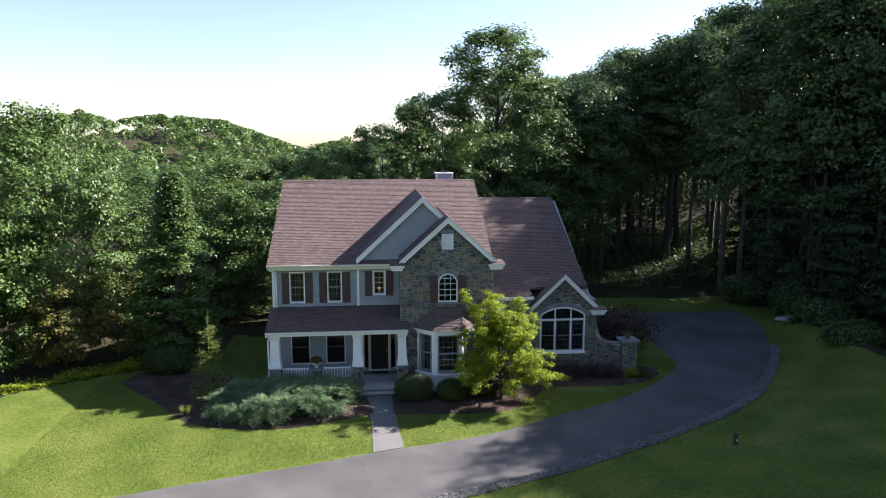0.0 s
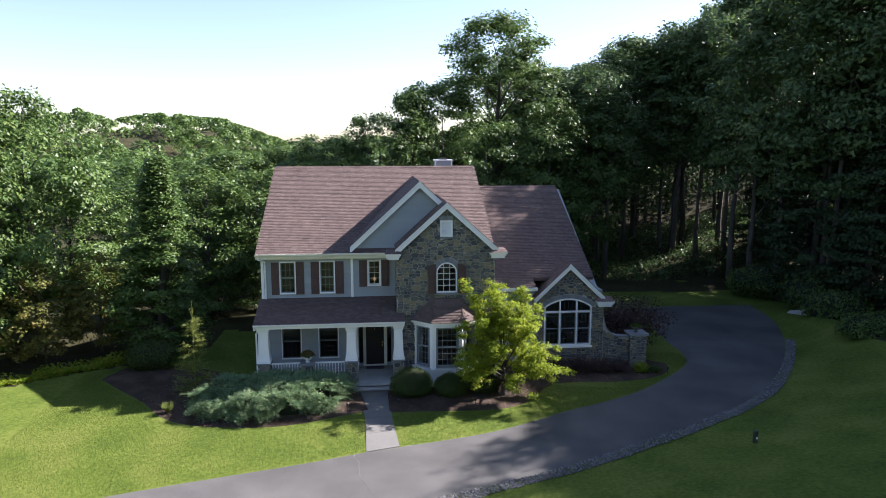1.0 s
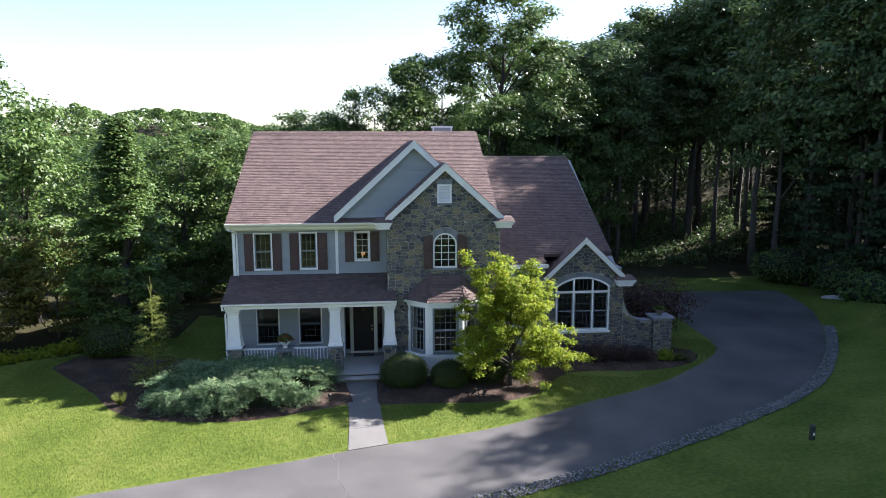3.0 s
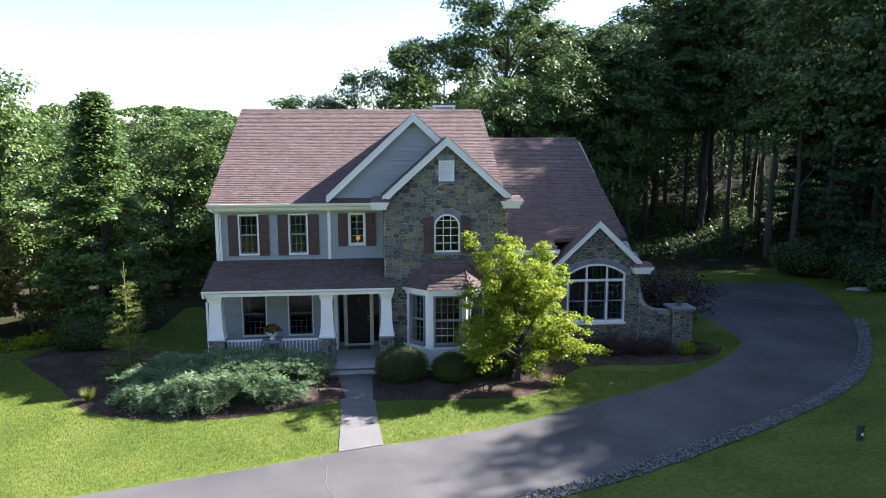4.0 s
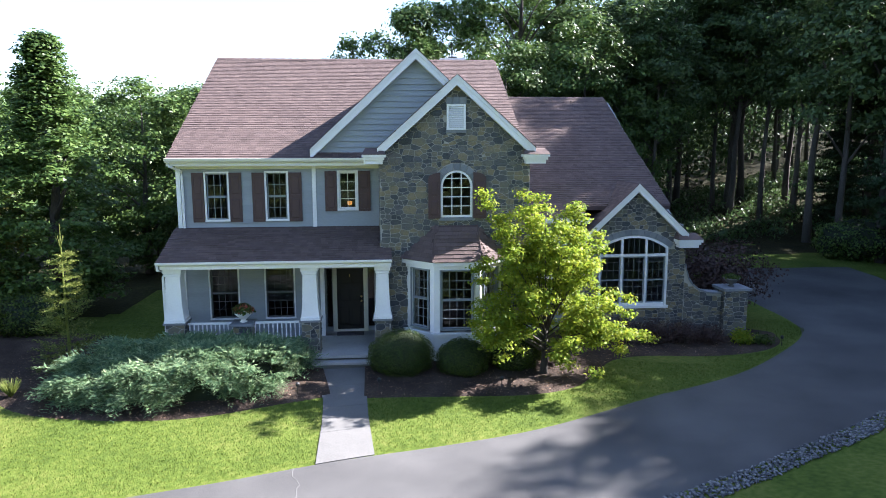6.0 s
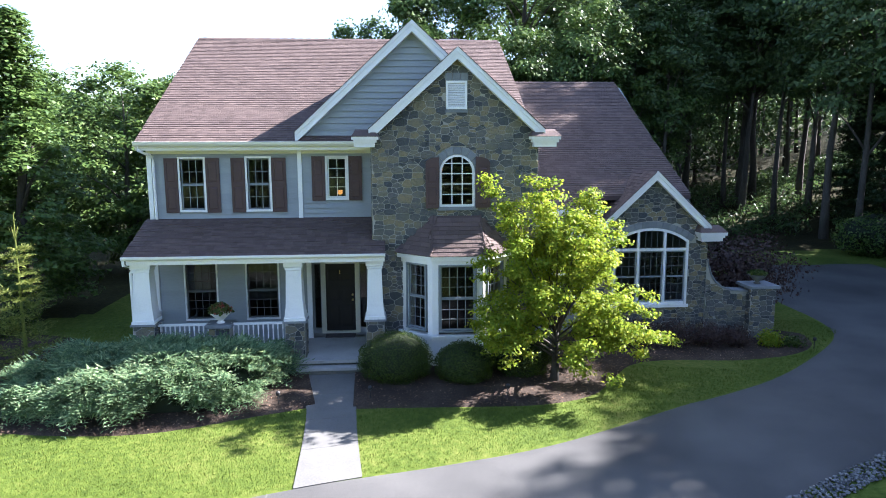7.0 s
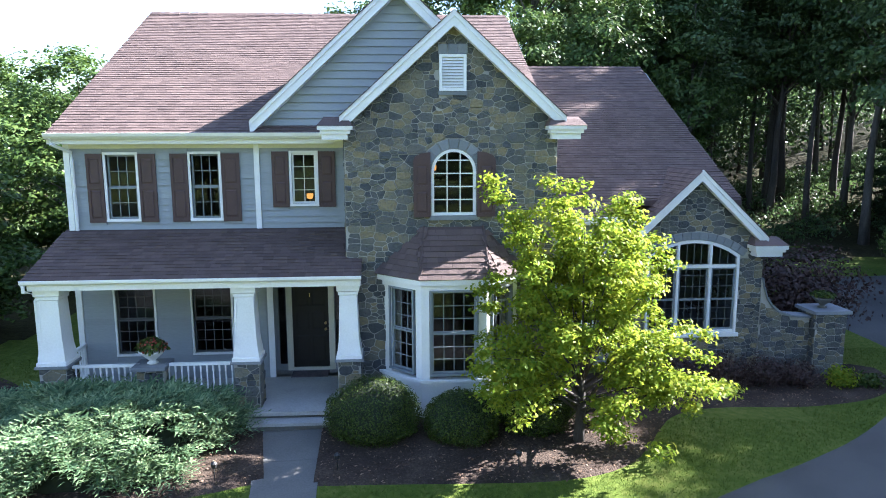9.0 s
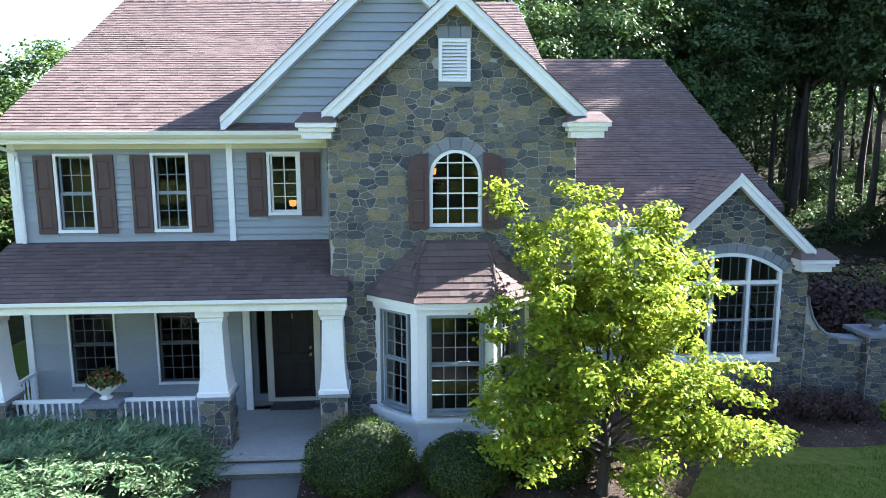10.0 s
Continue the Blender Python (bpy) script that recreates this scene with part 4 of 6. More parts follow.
mat_thing = thing("door_mat", "patterned woven mat before the dark door", "door mat", pose(5.35, 0.12, -0.05))
bm = bmesh.new()
box(bm, -0.45, 0.45, -0.22, 0.22, 0.0, 0.02)
part("mat", bm, MAT, mat_thing)


def column(x0, x1, seed, front=-1.98):
    """A battered white column on a fieldstone pier."""
    w = x1 - x0
    yb = front + w
    bm = bmesh.new()
    box(bm, x0 + 0.03, x1 - 0.03, front + 0.03, yb - 0.03, -0.5, 0.93)
    pier = part("pier", bm, MORTAR, house, "fieldstone porch pier")
    lay_stones(pier, stone_cells(0.03, w - 0.03, -0.45, 0.92, 0.3, 0.2, seed), pose(x0, front + 0.03, 0), seed)
    lay_stones(pier, stone_cells(0.03, w - 0.03, -0.45, 0.92, 0.3, 0.2, seed + 1), pose(x1 - 0.03, front, 0, 0, 0, 90), seed)
    bm = bmesh.new()
    box(bm, x0 - 0.03, x1 + 0.03, front - 0.03, yb + 0.03, 0.93, 0.985)
    part("pier_cap", bm, LINTEL, pier)
    cx, cy = (x0 + x1) / 2, (front + yb) / 2
    bm = bmesh.new()
    levels = ((w / 2 - 0.0, 0.986), (w / 2 - 0.0, 1.06), (w / 2 - 0.025, 1.075), (w / 2 - 0.03, 1.16), (w / 2 - 0.055, 1.34), (w / 2 - 0.066, 1.5), (w / 2 - 0.095, 2.38), (w / 2 - 0.07, 2.4), (w / 2 - 0.07, 2.46), (w / 2 - 0.04, 2.49), (w / 2 - 0.04, 2.6))
    rings = [[bm.verts.new((cx + sx * h, cy + sy * h, z)) for sx, sy in ((-1, -1), (1, -1), (1, 1), (-1, 1))] for h, z in levels]
    for a, b in zip(rings, rings[1:]):
        for k in range(4):
            bm.faces.new((a[k], a[(k + 1) % 4], b[(k + 1) % 4], b[k]))
    bm.faces.new(rings[0][::-1])
    bm.faces.new(rings[-1])
    col = part("column", bm, WHITE, house, "white tapered square porch column")
    for z0, z1, h0, h1 in ((1.5, 2.32, w / 2 - 0.066, w / 2 - 0.093),):
        bm = bmesh.new()
        for sx in (-1, 1):
            e0, e1 = h0 - 0.05, h1 - 0.05
            hull(bm, [(cx + sx * e0, cy - h0 - 0.012, z0), (cx + sx * h0, cy - h0 - 0.012, z0), (cx + sx * h1, cy - h1 - 0.012, z1), (cx + sx * e1, cy - h1 - 0.012, z1)],
                 [(cx + sx * e0, cy - h0 + 0.02, z0), (cx + sx * h0, cy - h0 + 0.02, z0), (cx + sx * h1, cy - h1 + 0.02, z1), (cx + sx * e1, cy - h1 + 0.02, z1)])
        part("column_trim", bm, WHITE, col)


column(-0.05, 0.56, 50)
column(3.97, 4.56, 53)
column(6.18, 6.74, 56)
# low middle pier
bm = bmesh.new()
box(bm, 1.95, 2.5, -1.92, -1.45, -0.5, 0.84)
pier = part("pier", bm, MORTAR, house, "low fieldstone pier with stone cap")
lay_stones(pier, stone_cells(0, 0.55, -0.45, 0.84, 0.26, 0.19, 60), pose(1.95, -1.92, 0), 60)
bm = bmesh.new()
box(bm, 1.87, 2.58, -2.02, -1.38, 0.84, 0.92)
part("pier_cap", bm, LINTEL, pier)


def railing(x0, x1, y, m=None):
    bm = bmesh.new()
    box(bm, x0, x1, y - 0.035, y + 0.035, 0.86, 0.92)
    r = part("railing", bm, WHITE, house, "white turned-baluster porch railing", m)
    bm = bmesh.new()
    box(bm, x0, x1, y - 0.03, y + 0.03, 0.08, 0.14)
    part("bottom_rail", bm, WHITE, r)
    n = int((x1 - x0) / 0.125)
    bm = bmesh.new()
    lathe(bm, [(0.022, 0.14), (0.022, 0.27), (0.014, 0.29), (0.023, 0.36), (0.017, 0.55), (0.012, 0.7), (0.021, 0.72), (0.021, 0.86)], sides=6)
    me = solid("baluster", bm, WHITE)
    for i in range(n):
        part("baluster", me, None, r, m=pose(x0 + (i + 0.5) * (x1 - x0) / n, y, 0))


railing(0.56, 1.95, -1.72)
railing(2.5, 3.97, -1.72)
railing(0.0, 1.35, 0.0, pose(0.1, -1.4, 0, 0, 0, 90))


def flower_pot(m, label, red):
    pot = thing("flower_pot", label, "planter", m)
    bm = bmesh.new()
    lathe(bm, [(0.1, 0), (0.12, 0.02), (0.06, 0.06), (0.08, 0.09), (0.2, 0.2), (0.27, 0.27), (0.285, 0.3), (0.26, 0.3), (0.24, 0.27)], sides=20)
    part("pot", bm, WHITE if red else CONCRETE, pot, smooth=True)
    rg = np.random.default_rng(8)
    for name, mt, n, s in (("foliage", LEAF_BOX, 420, 0.075),) + ((("blossom", FLOWER, 160, 0.05),) if red else ()):
        d = unit(rg.normal(size=(n, 3)))
        d[:, 2] = np.abs(d[:, 2]) - 0.25
        c = d * np.array([0.33, 0.33, 0.28 if red else 0.12]) * rg.uniform(0.6, 1.05, (n, 1)) + np.array([0, 0, 0.36])
        al, ac = leaf_frame(unit(d + rg.normal(size=(n, 3)) * 0.5), rg)
        tagged(part(name, cards(name, c, al, ac, rg.uniform(0.8, 1.4, n) * s, rg.uniform(0.6, 1.0, n) * s, mt, 0.1), None, pot), kind="stuff")


flower_pot(pose(2.23, -1.7, 0.92), "white urn of red flowers on the porch pier", True)

# front door with sidelights
bm = bmesh.new()
for a in ((4.76, 4.90, 0.02, 2.14), (5.8, 5.94, 0.02, 2.14), (4.76, 5.94, 2.14, 2.24), (4.76, 5.94, -0.05, 0.02)):
    box(bm, a[0], a[1], 0.44, 0.56, a[2], a[3])
door = part("door", bm, CREAM, house, "dark front door in a pale frame")
bm = bmesh.new()
box(bm, 4.901, 5.799, 0.5, 0.55, 0.02, 2.139)
leaf = part("door_leaf", bm, DOORPAINT, door, "dark brown panelled door leaf")
for x0 in (4.99, 5.38):
    for z0, z1 in ((0.15, 0.85), (1.0, 1.45), (1.6, 2.0)):
        bm = bmesh.new()
        hull(bm, [(x0, 0.4995, z0), (x0 + 0.33, 0.4995, z0), (x0 + 0.33, 0.4995, z1), (x0, 0.4995, z1)], [(x0 + 0.04, 0.488, z0 + 0.04), (x0 + 0.29, 0.488, z0 + 0.04), (x0 + 0.29, 0.488, z1 - 0.04), (x0 + 0.04, 0.488, z1 - 0.04)])
        part("panel", bm, DOORPAINT, door)
bm = bmesh.new()
lathe(bm, [(0.03, 0), (0.03, 0.01), (0.012, 0.015), (0.012, 0.04), (0.03, 0.05), (0.034, 0.065), (0.02, 0.08)], sides=10)
knob = solid("door_handle", bm, BRASS, True)
part("door_handle", knob, None, door, "brass knob", pose(5.72, 0.5, 1.0, 90))
part("lock", knob, None, door, "brass lock", pose(5.72, 0.5, 1.16, 90))
bm = bmesh.new()
box(bm, 5.33, 5.345, 0.483, 0.4995, 1.82, 1.92)
part("number_bar", bm, BRASS, door, "small pale door plate")
for x0, x1 in ((4.56, 4.74), (5.96, 6.16)):
    bm = bmesh.new()
    box(bm, x0, x1, 0.55, 0.556, 0.1, 2.12)
    part("sidelight", bm, GLASS, door).visible_shadow = False
for x0, x1 in ((4.40, 4.54), (6.28, 6.40)):
    bm = bmesh.new()
    box(bm, x0, x1, -0.045, 0.0, -0.05, 2.6)
    part("entry_trim", bm, WHITE, house)

# ---- bay window ----
BAY = [(7.22, TW), (8.02, -2.2), (9.42, -2.2), (10.22, TW)]
bm = bmesh.new()
for (x0, y0), (x1, y1) in zip(BAY, BAY[1:]):
    d = Vector((x1 - x0, y1 - y0, 0)).normalized()
    n = Vector((d.y, -d.x, 0))
    e = 0.0
    q = [(x0, y0), (x1, y1), (x1 - n.x * 0.12, y1 - n.y * 0.12), (x0 - n.x * 0.12, y0 - n.y * 0.12)]
    hull(bm, [(a, b, -0.5) for a, b in q], [(a, b, 0.56) for a, b in q])
bay = part("bay", bm, WHITE, house, "white painted three-sided bay")


def ring_trim(name, off, z0, z1, mt=WHITE):
    bm = bmesh.new()
    k = off * 0.414
    o = [(BAY[0][0] - off * 1.41, TW - 0.05), (BAY[1][0] - k, BAY[1][1] - off), (BAY[2][0] + k, BAY[2][1] - off), (BAY[3][0] + off * 1.41, TW - 0.05)]
    i = [(BAY[3][0] - 0.2, TW - 0.05), (BAY[2][0] - 0.06, BAY[2][1] + 0.1), (BAY[1][0] + 0.06, BAY[1][1] + 0.1), (BAY[0][0] + 0.2, TW - 0.05)]
    for a, b, c, d in zip(o, o[1:], i[::-1][1:], i[::-1]):
        q = [a, b, c, d]
        hull(bm, [(x, y, z0) for x, y in q], [(x, y, z1) for x, y in q])
    part(name, bm, mt, bay)


ring_trim("bay_sill", 0.09, 0.5, 0.565)
ring_trim("bay_apron", 0.045, 0.4, 0.5)
ring_trim("bay_head", 0.02, 2.52, 2.64)
ring_trim("bay_cornice", 0.1, 2.64, 2.76)
for x, y in BAY[1:3]:
    bm = bmesh.new()
    s = 1 if x > 8.5 else -1
    q = [(x - s * 0.17, y), (x, y), (x + s * 0.12, y + 0.12), (x + s * 0.02, y + 0.2), (x - s * 0.17, y + 0.12)]
    hull(bm, [(a, b, 0.566) for a, b in q], [(a, b, 2.52) for a, b in q])
    part("bay_post", bm, WHITE, bay)
for x, s in ((BAY[0][0], 1), (BAY[3][0], -1)):
    bm = bmesh.new()
    q = [(x, TW - 0.0), (x + s * 0.16, TW - 0.16), (x + s * 0.25, TW - 0.06), (x + s * 0.25, TW)]
    hull(bm, [(a, b, 0.566) for a, b in q], [(a, b, 2.52) for a, b in q])
    part("bay_post", bm, WHITE, bay)
window(0.96, 1.80, 4, 6, pose(8.24, -2.19, 0.68), "bay window with grey sash and dark panes", case=0.04, sash_mat=GREYSASH, case_mat=GREYSASH, back=0.08)
L45 = math.hypot(0.8, 0.8)
window(0.66, 1.80, 3, 6, pose(BAY[0][0] + 0.23 * 0.707, TW - 0.23 * 0.707 + 0.007, 0.68, 0, 0, -45), "bay side window with grey sash", case=0.04, sash_mat=GREYSASH, case_mat=GREYSASH, back=0.08)
window(0.66, 1.80, 3, 6, pose(BAY[2][0] + 0.2 * 0.707, BAY[2][1] + 0.2 * 0.707 + 0.007, 0.68, 0, 0, 45), "bay side window with grey sash", case=0.04, sash_mat=GREYSASH, case_mat=GREYSASH, back=0.08)
# hipped bay roof
o = 0.14
E0, E1, E2, E3 = (BAY[0][0] - o * 1.41, TW - 0.05, 2.765), (BAY[1][0] - o * 0.414, BAY[1][1] - o, 2.765), (BAY[2][0] + o * 0.414, BAY[2][1] - o, 2.765), (BAY[3][0] + o * 1.41, TW - 0.05, 2.765)
R0, R1 = (8.12, TW - 0.05, 3.78), (9.42, TW - 0.05, 3.78)
bm = bmesh.new()
for q in ((E0, E1, R0), (E1, E2, R1, R0), (E2, E3, R1)):
    bm.faces.new([bm.verts.new(p) for p in q])
bmesh.ops.remove_doubles(bm, verts=bm.verts, dist=0.001)
bm.faces.new([bm.verts.new(p) for p in (E0, E1, E2, E3)])
bm.faces.new([bm.verts.new(p) for p in (E0, E3, R1, R0)])
bmesh.ops.remove_doubles(bm, verts=bm.verts, dist=0.001)
bay_roof = part("bay_roof", bm, UNDER, house, "small hipped shingle roof over the bay")
for a, b, c, d, seed in ((E0, E1, R0, R0, 41), (E1, E2, R0, R1, 42), (E2, E3, R1, R1, 43)):
    a, b, c, d = map(Vector, (a, b, c, d))
    al = (b - a).normalized()
    mid = (a + b) / 2
    top = (c + d) / 2
    uu = (top - a) - al * (top - a).dot(al)
    ln = uu.length
    cu, du, wd = (c - a).dot(al), (d - a).dot(al), (b - a).length
    shingle_run(bay_roof, a, b, uu, ln, seed, single=lambda x: True, trim=lambda u, v, cu=cu, du=du, wd=wd, ln=ln: cu * v / ln - 0.02 < u < wd + (du - wd) * v / ln + 0.02, width=0.28)
for a, b in ((E1, R0), (E2, R1)):
    bm = bmesh.new()
    tube(bm, [Vector(a) + Vector((0, 0, 0.015)), Vector(b) + Vector((0, 0, 0.015))], [0.024, 0.024], 6)
    part("hip_cap", bm, SHINGLE, bay_roof)

# ---- garage wing ----
bm = bmesh.new()
slab(bm, [(11.0, 0.85, 3.72), (13.6, 0.85, 3.72), (13.6, 1.5, 4.063), (16.85, 1.5, 4.063), (16.85, 9.71, 8.4), (11.0, 9.71, 8.4)], 0.14)
slab(bm, [(11.0, 9.71, 8.4), (16.85, 9.71, 8.4), (16.85, 18.5, 3.72), (11.0, 18.5, 3.72)], 0.14)
wing_roof = part("roof", bm, UNDER, house, "dappled brown shingle roof of the garage wing")
shingle_run(wing_roof, (11.1, 0.83, 3.71), (16.88, 0.83, 3.71), slope_up((0, 0.85, 3.72), (0, 9.71, 8.4)), 10.0, 61, trim=lambda u, v: u < 2.5 or v > 0.78)
bm = bmesh.new()
for i in range(19):
    x = 11.05 + i * 0.305
    hull(bm, [(x, 9.57, 8.335), (x + 0.31, 9.57, 8.35), (x + 0.31, 9.71, 8.435), (x, 9.71, 8.42)], [(x, 9.57, 8.355), (x + 0.31, 9.57, 8.37), (x + 0.31, 9.71, 8.455), (x, 9.71, 8.44)])
tagged(part("ridge_cap", bm, SHINGLE, wing_roof), kind="stuff")
bm = bmesh.new()
box(bm, 11.06, 13.7, 0.77, 0.85, 3.56, 3.7)
box(bm, 11.06, 13.7, 0.85, 1.4, 3.5, 3.56)
part("gutter", bm, WHITE, house)
bm = bmesh.new()
wall_with_holes(bm, 11.05, 13.7, -0.9, 3.6, 1.4, 1.6, [(12.0, 12.8, 0.7, 2.3)])
mid_wall = part("wall", bm, SIDING, house, "grey clapboard link wall")
clapboards(mid_wall, [runs_between(11.06, 13.7, -0.8 + 0.15 * k, -0.65 + 0.15 * k, [(11.92, 12.88, 0.6, 2.4)]) for k in range(28)], 1.4, -0.8)
window(0.8, 1.6, 3, 4, pose(12.0, 1.4, 0.7), "white-framed window beside the garage gable")
bm = bmesh.new()
box(bm, 17.1, 17.3, 1.3, 18, -0.9, 3.4)
hull(bm, [(17.1, 1.4, 3.4), (17.1, 18, 3.4), (17.1, 9.71, 8.2)], [(16.8, 1.4, 3.4), (16.8, 18, 3.4), (16.8, 9.71, 8.2)])
box(bm, 11.05, 17.1, 17.8, 18, -0.9, 3.8)
part("wall", bm, SIDING, house)
GX0, GX1, GP = 13.62, 17.32, 15.42
GW = (14.14, 16.66, 0.50, 2.62)  # the window, to where its arch springs
GRISE = 0.42
gk = (4.86 - 3.15) / (17.2 - GP)
bm = bmesh.new()
wall_with_holes(bm, GX0, GX1, -1.0, 3.12, GF, GF + 0.25, [(GW[0], GW[1], GW[2], GW[3] + GRISE)])
hull(bm, [(GX0, GF, 3.12), (GX1, GF, 3.12), (GP, GF, 4.78)], [(GX0, GF + 0.25, 3.12), (GX1, GF + 0.25, 3.12), (GP, GF + 0.25, 4.78)])
gcx, ghw = (GW[0] + GW[1]) / 2, (GW[1] - GW[0]) / 2
GR = (ghw ** 2 + GRISE ** 2) / (2 * GRISE)
gcz = GW[3] + GRISE - GR
ga = math.asin(ghw / GR)
for side in (-1, 1):
    arc = [(gcx + side * GR * math.sin(a), gcz + GR * math.cos(a)) for a in np.linspace(0, ga, 9)]
    ring = [(gcx + side * ghw, GW[3] + GRISE)] + arc
    hull(bm, [(x, GF + 0.002, z) for x, z in ring], [(x, GF + 0.248, z) for x, z in ring])
box(bm, GX0, GX0 + 0.2, GF + 0.25, 1.4, -1.0, 3.1)
garage_wall = part("wall", bm, MORTAR, house, "grey fieldstone garage gable wall")
cells = stone_cells(GX0, GX1, -0.85, 4.8, 0.28, 0.155, 71, planes=[((-gk, 1), 3.15 - gk * 13.64 - 0.1), ((gk, 1), 3.15 + gk * 17.2 - 0.1)],
                    holes=[(GW[0] - 0.02, GW[1] + 0.02, GW[2] - 0.08, GW[3])], round_holes=[(gcx, gcz, GR + 0.22)], over=GW[3] - 0.05)
lay_stones(garage_wall, cells, pose(0, GF, 0), 72)
for i in range(13):
    a0, a1 = -ga - 0.04 + (2 * ga + 0.08) * i / 13 + 0.003, -ga - 0.04 + (2 * ga + 0.08) * (i + 1) / 13 - 0.003
    bm = bmesh.new()
    ring = [(gcx + r * math.sin(a), gcz + r * math.cos(a)) for r, a in ((GR + 0.015, a0), (GR + 0.215, a0), (GR + 0.215, a1), (GR + 0.015, a1))]
    hull(bm, [(x, GF - 0.045, z) for x, z in ring], [(x, GF + 0.01, z) for x, z in ring])
    part("voussoir", bm, LINTEL, garage_wall)
bm = bmesh.new()
box(bm, GW[0] - 0.06, GW[1] + 0.06, GF - 0.09, GF + 0.02, GW[2] - 0.1, GW[2] - 0.005)
part("window_sill", bm, WHITE, garage_wall)
# its window: arched head over three tall lights
bm = bmesh.new()
for x0, x1 in ((GW[0], GW[0] + 0.065), (GW[1] - 0.065, GW[1]), (14.94, 15.01), (15.83, 15.90)):
    top = GW[3] if x0 in (GW[0],) or x1 == GW[1] else gcz + math.sqrt(GR ** 2 - ((x0 + x1) / 2 - gcx) ** 2) - 0.05
    box(bm, x0, x1, GF - 0.03, GF + 0.1, GW[2], top)
box(bm, GW[0] + 0.08, GW[1] - 0.08, GF - 0.028, GF + 0.098, GW[2], GW[2] + 0.08)
box(bm, GW[0] + 0.08, GW[1] - 0.08, GF - 0.035, GF + 0.098, 2.29, 2.37)
an = np.linspace(-ga, ga, 15)
for a0, a1 in zip(an, an[1:]):
    ring = [(gcx + r * math.sin(a), gcz + r * math.cos(a)) for r, a in ((GR - 0.08, a0), (GR, a0), (GR, a1), (GR - 0.08, a1))]
    hull(bm, [(x, GF - 0.032, z) for x, z in ring], [(x, GF + 0.1, z) for x, z in ring])
gwin = part("window", bm, WHITE, house, "large white arched three-part garage window")
for x0, x1, n in ((GW[0] + 0.08, 14.93, 3), (15.03, 15.82, 4), (15.92, GW[1] - 0.08, 3)):
    bm = bmesh.new()
    for a in ((x0, x0 + 0.04, GW[2] + 0.08, 2.28), (x1 - 0.04, x1, GW[2] + 0.08, 2.28), (x0 + 0.04, x1 - 0.04, GW[2] + 0.08, GW[2] + 0.13), (x0 + 0.04, x1 - 0.04, 2.24, 2.28), (x0 + 0.04, x1 - 0.04, 1.4, 1.45)):
        box(bm, a[0] + 0.001, a[1] - 0.001, GF + 0.02, GF + 0.06, a[2], a[3])
    part("sash", bm, GREYSASH, gwin)
    for i in range(1, n):
        x = x0 + i * (x1 - x0) / n
        bm = bmesh.new()
        box(bm, x - 0.009, x + 0.009, GF + 0.03, GF + 0.05, GW[2] + 0.13, gcz + math.sqrt(GR ** 2 - (x - gcx) ** 2) - 0.09)
        part("muntin", bm, DIMSASH, gwin)
    for j in range(1, 6):
        z = GW[2] + 0.08 + j * 0.3
        if abs(z - 1.42) < 0.1:
            continue
        bm = bmesh.new()
        box(bm, x0 + 0.04, x1 - 0.04, GF + 0.031, GF + 0.049, z - 0.009, z + 0.009)
        part("muntin", bm, DIMSASH, gwin)
    bm = bmesh.new()
    box(bm, x0, x1, GF + 0.052, GF + 0.058, GW[2] + 0.08, 2.28)
    part("pane", bm, GLASS, gwin).visible_shadow = False
    bm = bmesh.new()
    xx = np.linspace(x0, x1, 6)
    ring = [(x0, 2.38), (x1, 2.38)] + [(x, gcz + math.sqrt(GR ** 2 - (x - gcx) ** 2) - 0.06) for x in xx[::-1]]
    hull(bm, [(x, GF + 0.052, z) for x, z in ring], [(x, GF + 0.058, z) for x, z in ring])
    part("pane", bm, GLASS, gwin).visible_shadow = False
front_gable(GP, 4.9, 13.55, 3.12, 0.78, 3.4, "brown shingle garage gable roof", yw=GF - 0.055, shingle_seed=80, board=0.21)
eave_return(16.85, 17.75, 0.62, GF - 0.002, 2.62, 2.92, "white boxed eave return on the garage gable")

# garden wall with pier and urn
wall_g = thing("garden_wall", "low fieldstone garden wall with swept coping and pier", "garden wall")
CURVE = [(17.3, 1.95), (17.36, 1.7), (17.46, 1.42), (17.62, 1.2), (17.85, 1.02), (18.15, 0.91), (18.75, 0.87)]
bm = bmesh.new()
for (x0, z0), (x1, z1) in zip(CURVE, CURVE[1:]):
    hull(bm, [(x0, 1.0, -0.9), (x1, 1.0, -0.9), (x1, 1.0, z1), (x0, 1.0, z0)], [(x0, 1.3, -0.9), (x1, 1.3, -0.9), (x1, 1.3, z1), (x0, 1.3, z0)])
body = part("wall_body", bm, MORTAR, wall_g)
cells = stone_cells(17.3, 18.72, -0.85, 1.9, 0.28, 0.155, 91)
cells = [c for c in cells if all(p[1] < np.interp(p[0], [q[0] for q in CURVE], [q[1] for q in CURVE]) + 0.02 for p in c)]
lay_stones(body, cells, pose(0, 1.0, 0), 92)
for (x0, z0), (x1, z1) in zip(CURVE, CURVE[1:]):
    bm = bmesh.new()
    hull(bm, [(x0, 0.93, z0 + 0.002), (x1, 0.93, z1 + 0.002), (x1, 1.37, z1 + 0.002), (x0, 1.37, z0 + 0.002)], [(x0 + 0.02, 0.93, z0 + 0.06), (x1 + 0.0, 0.93, z1 + 0.06), (x1, 1.37, z1 + 0.06), (x0 + 0.02, 1.37, z0 + 0.06)])
    part("coping", bm, LINTEL, wall_g)
bm = bmesh.new()
box(bm, 18.74, 19.6, 0.75, 1.55, -1.0, 1.02)
pier = part("pier", bm, MORTAR, wall_g)
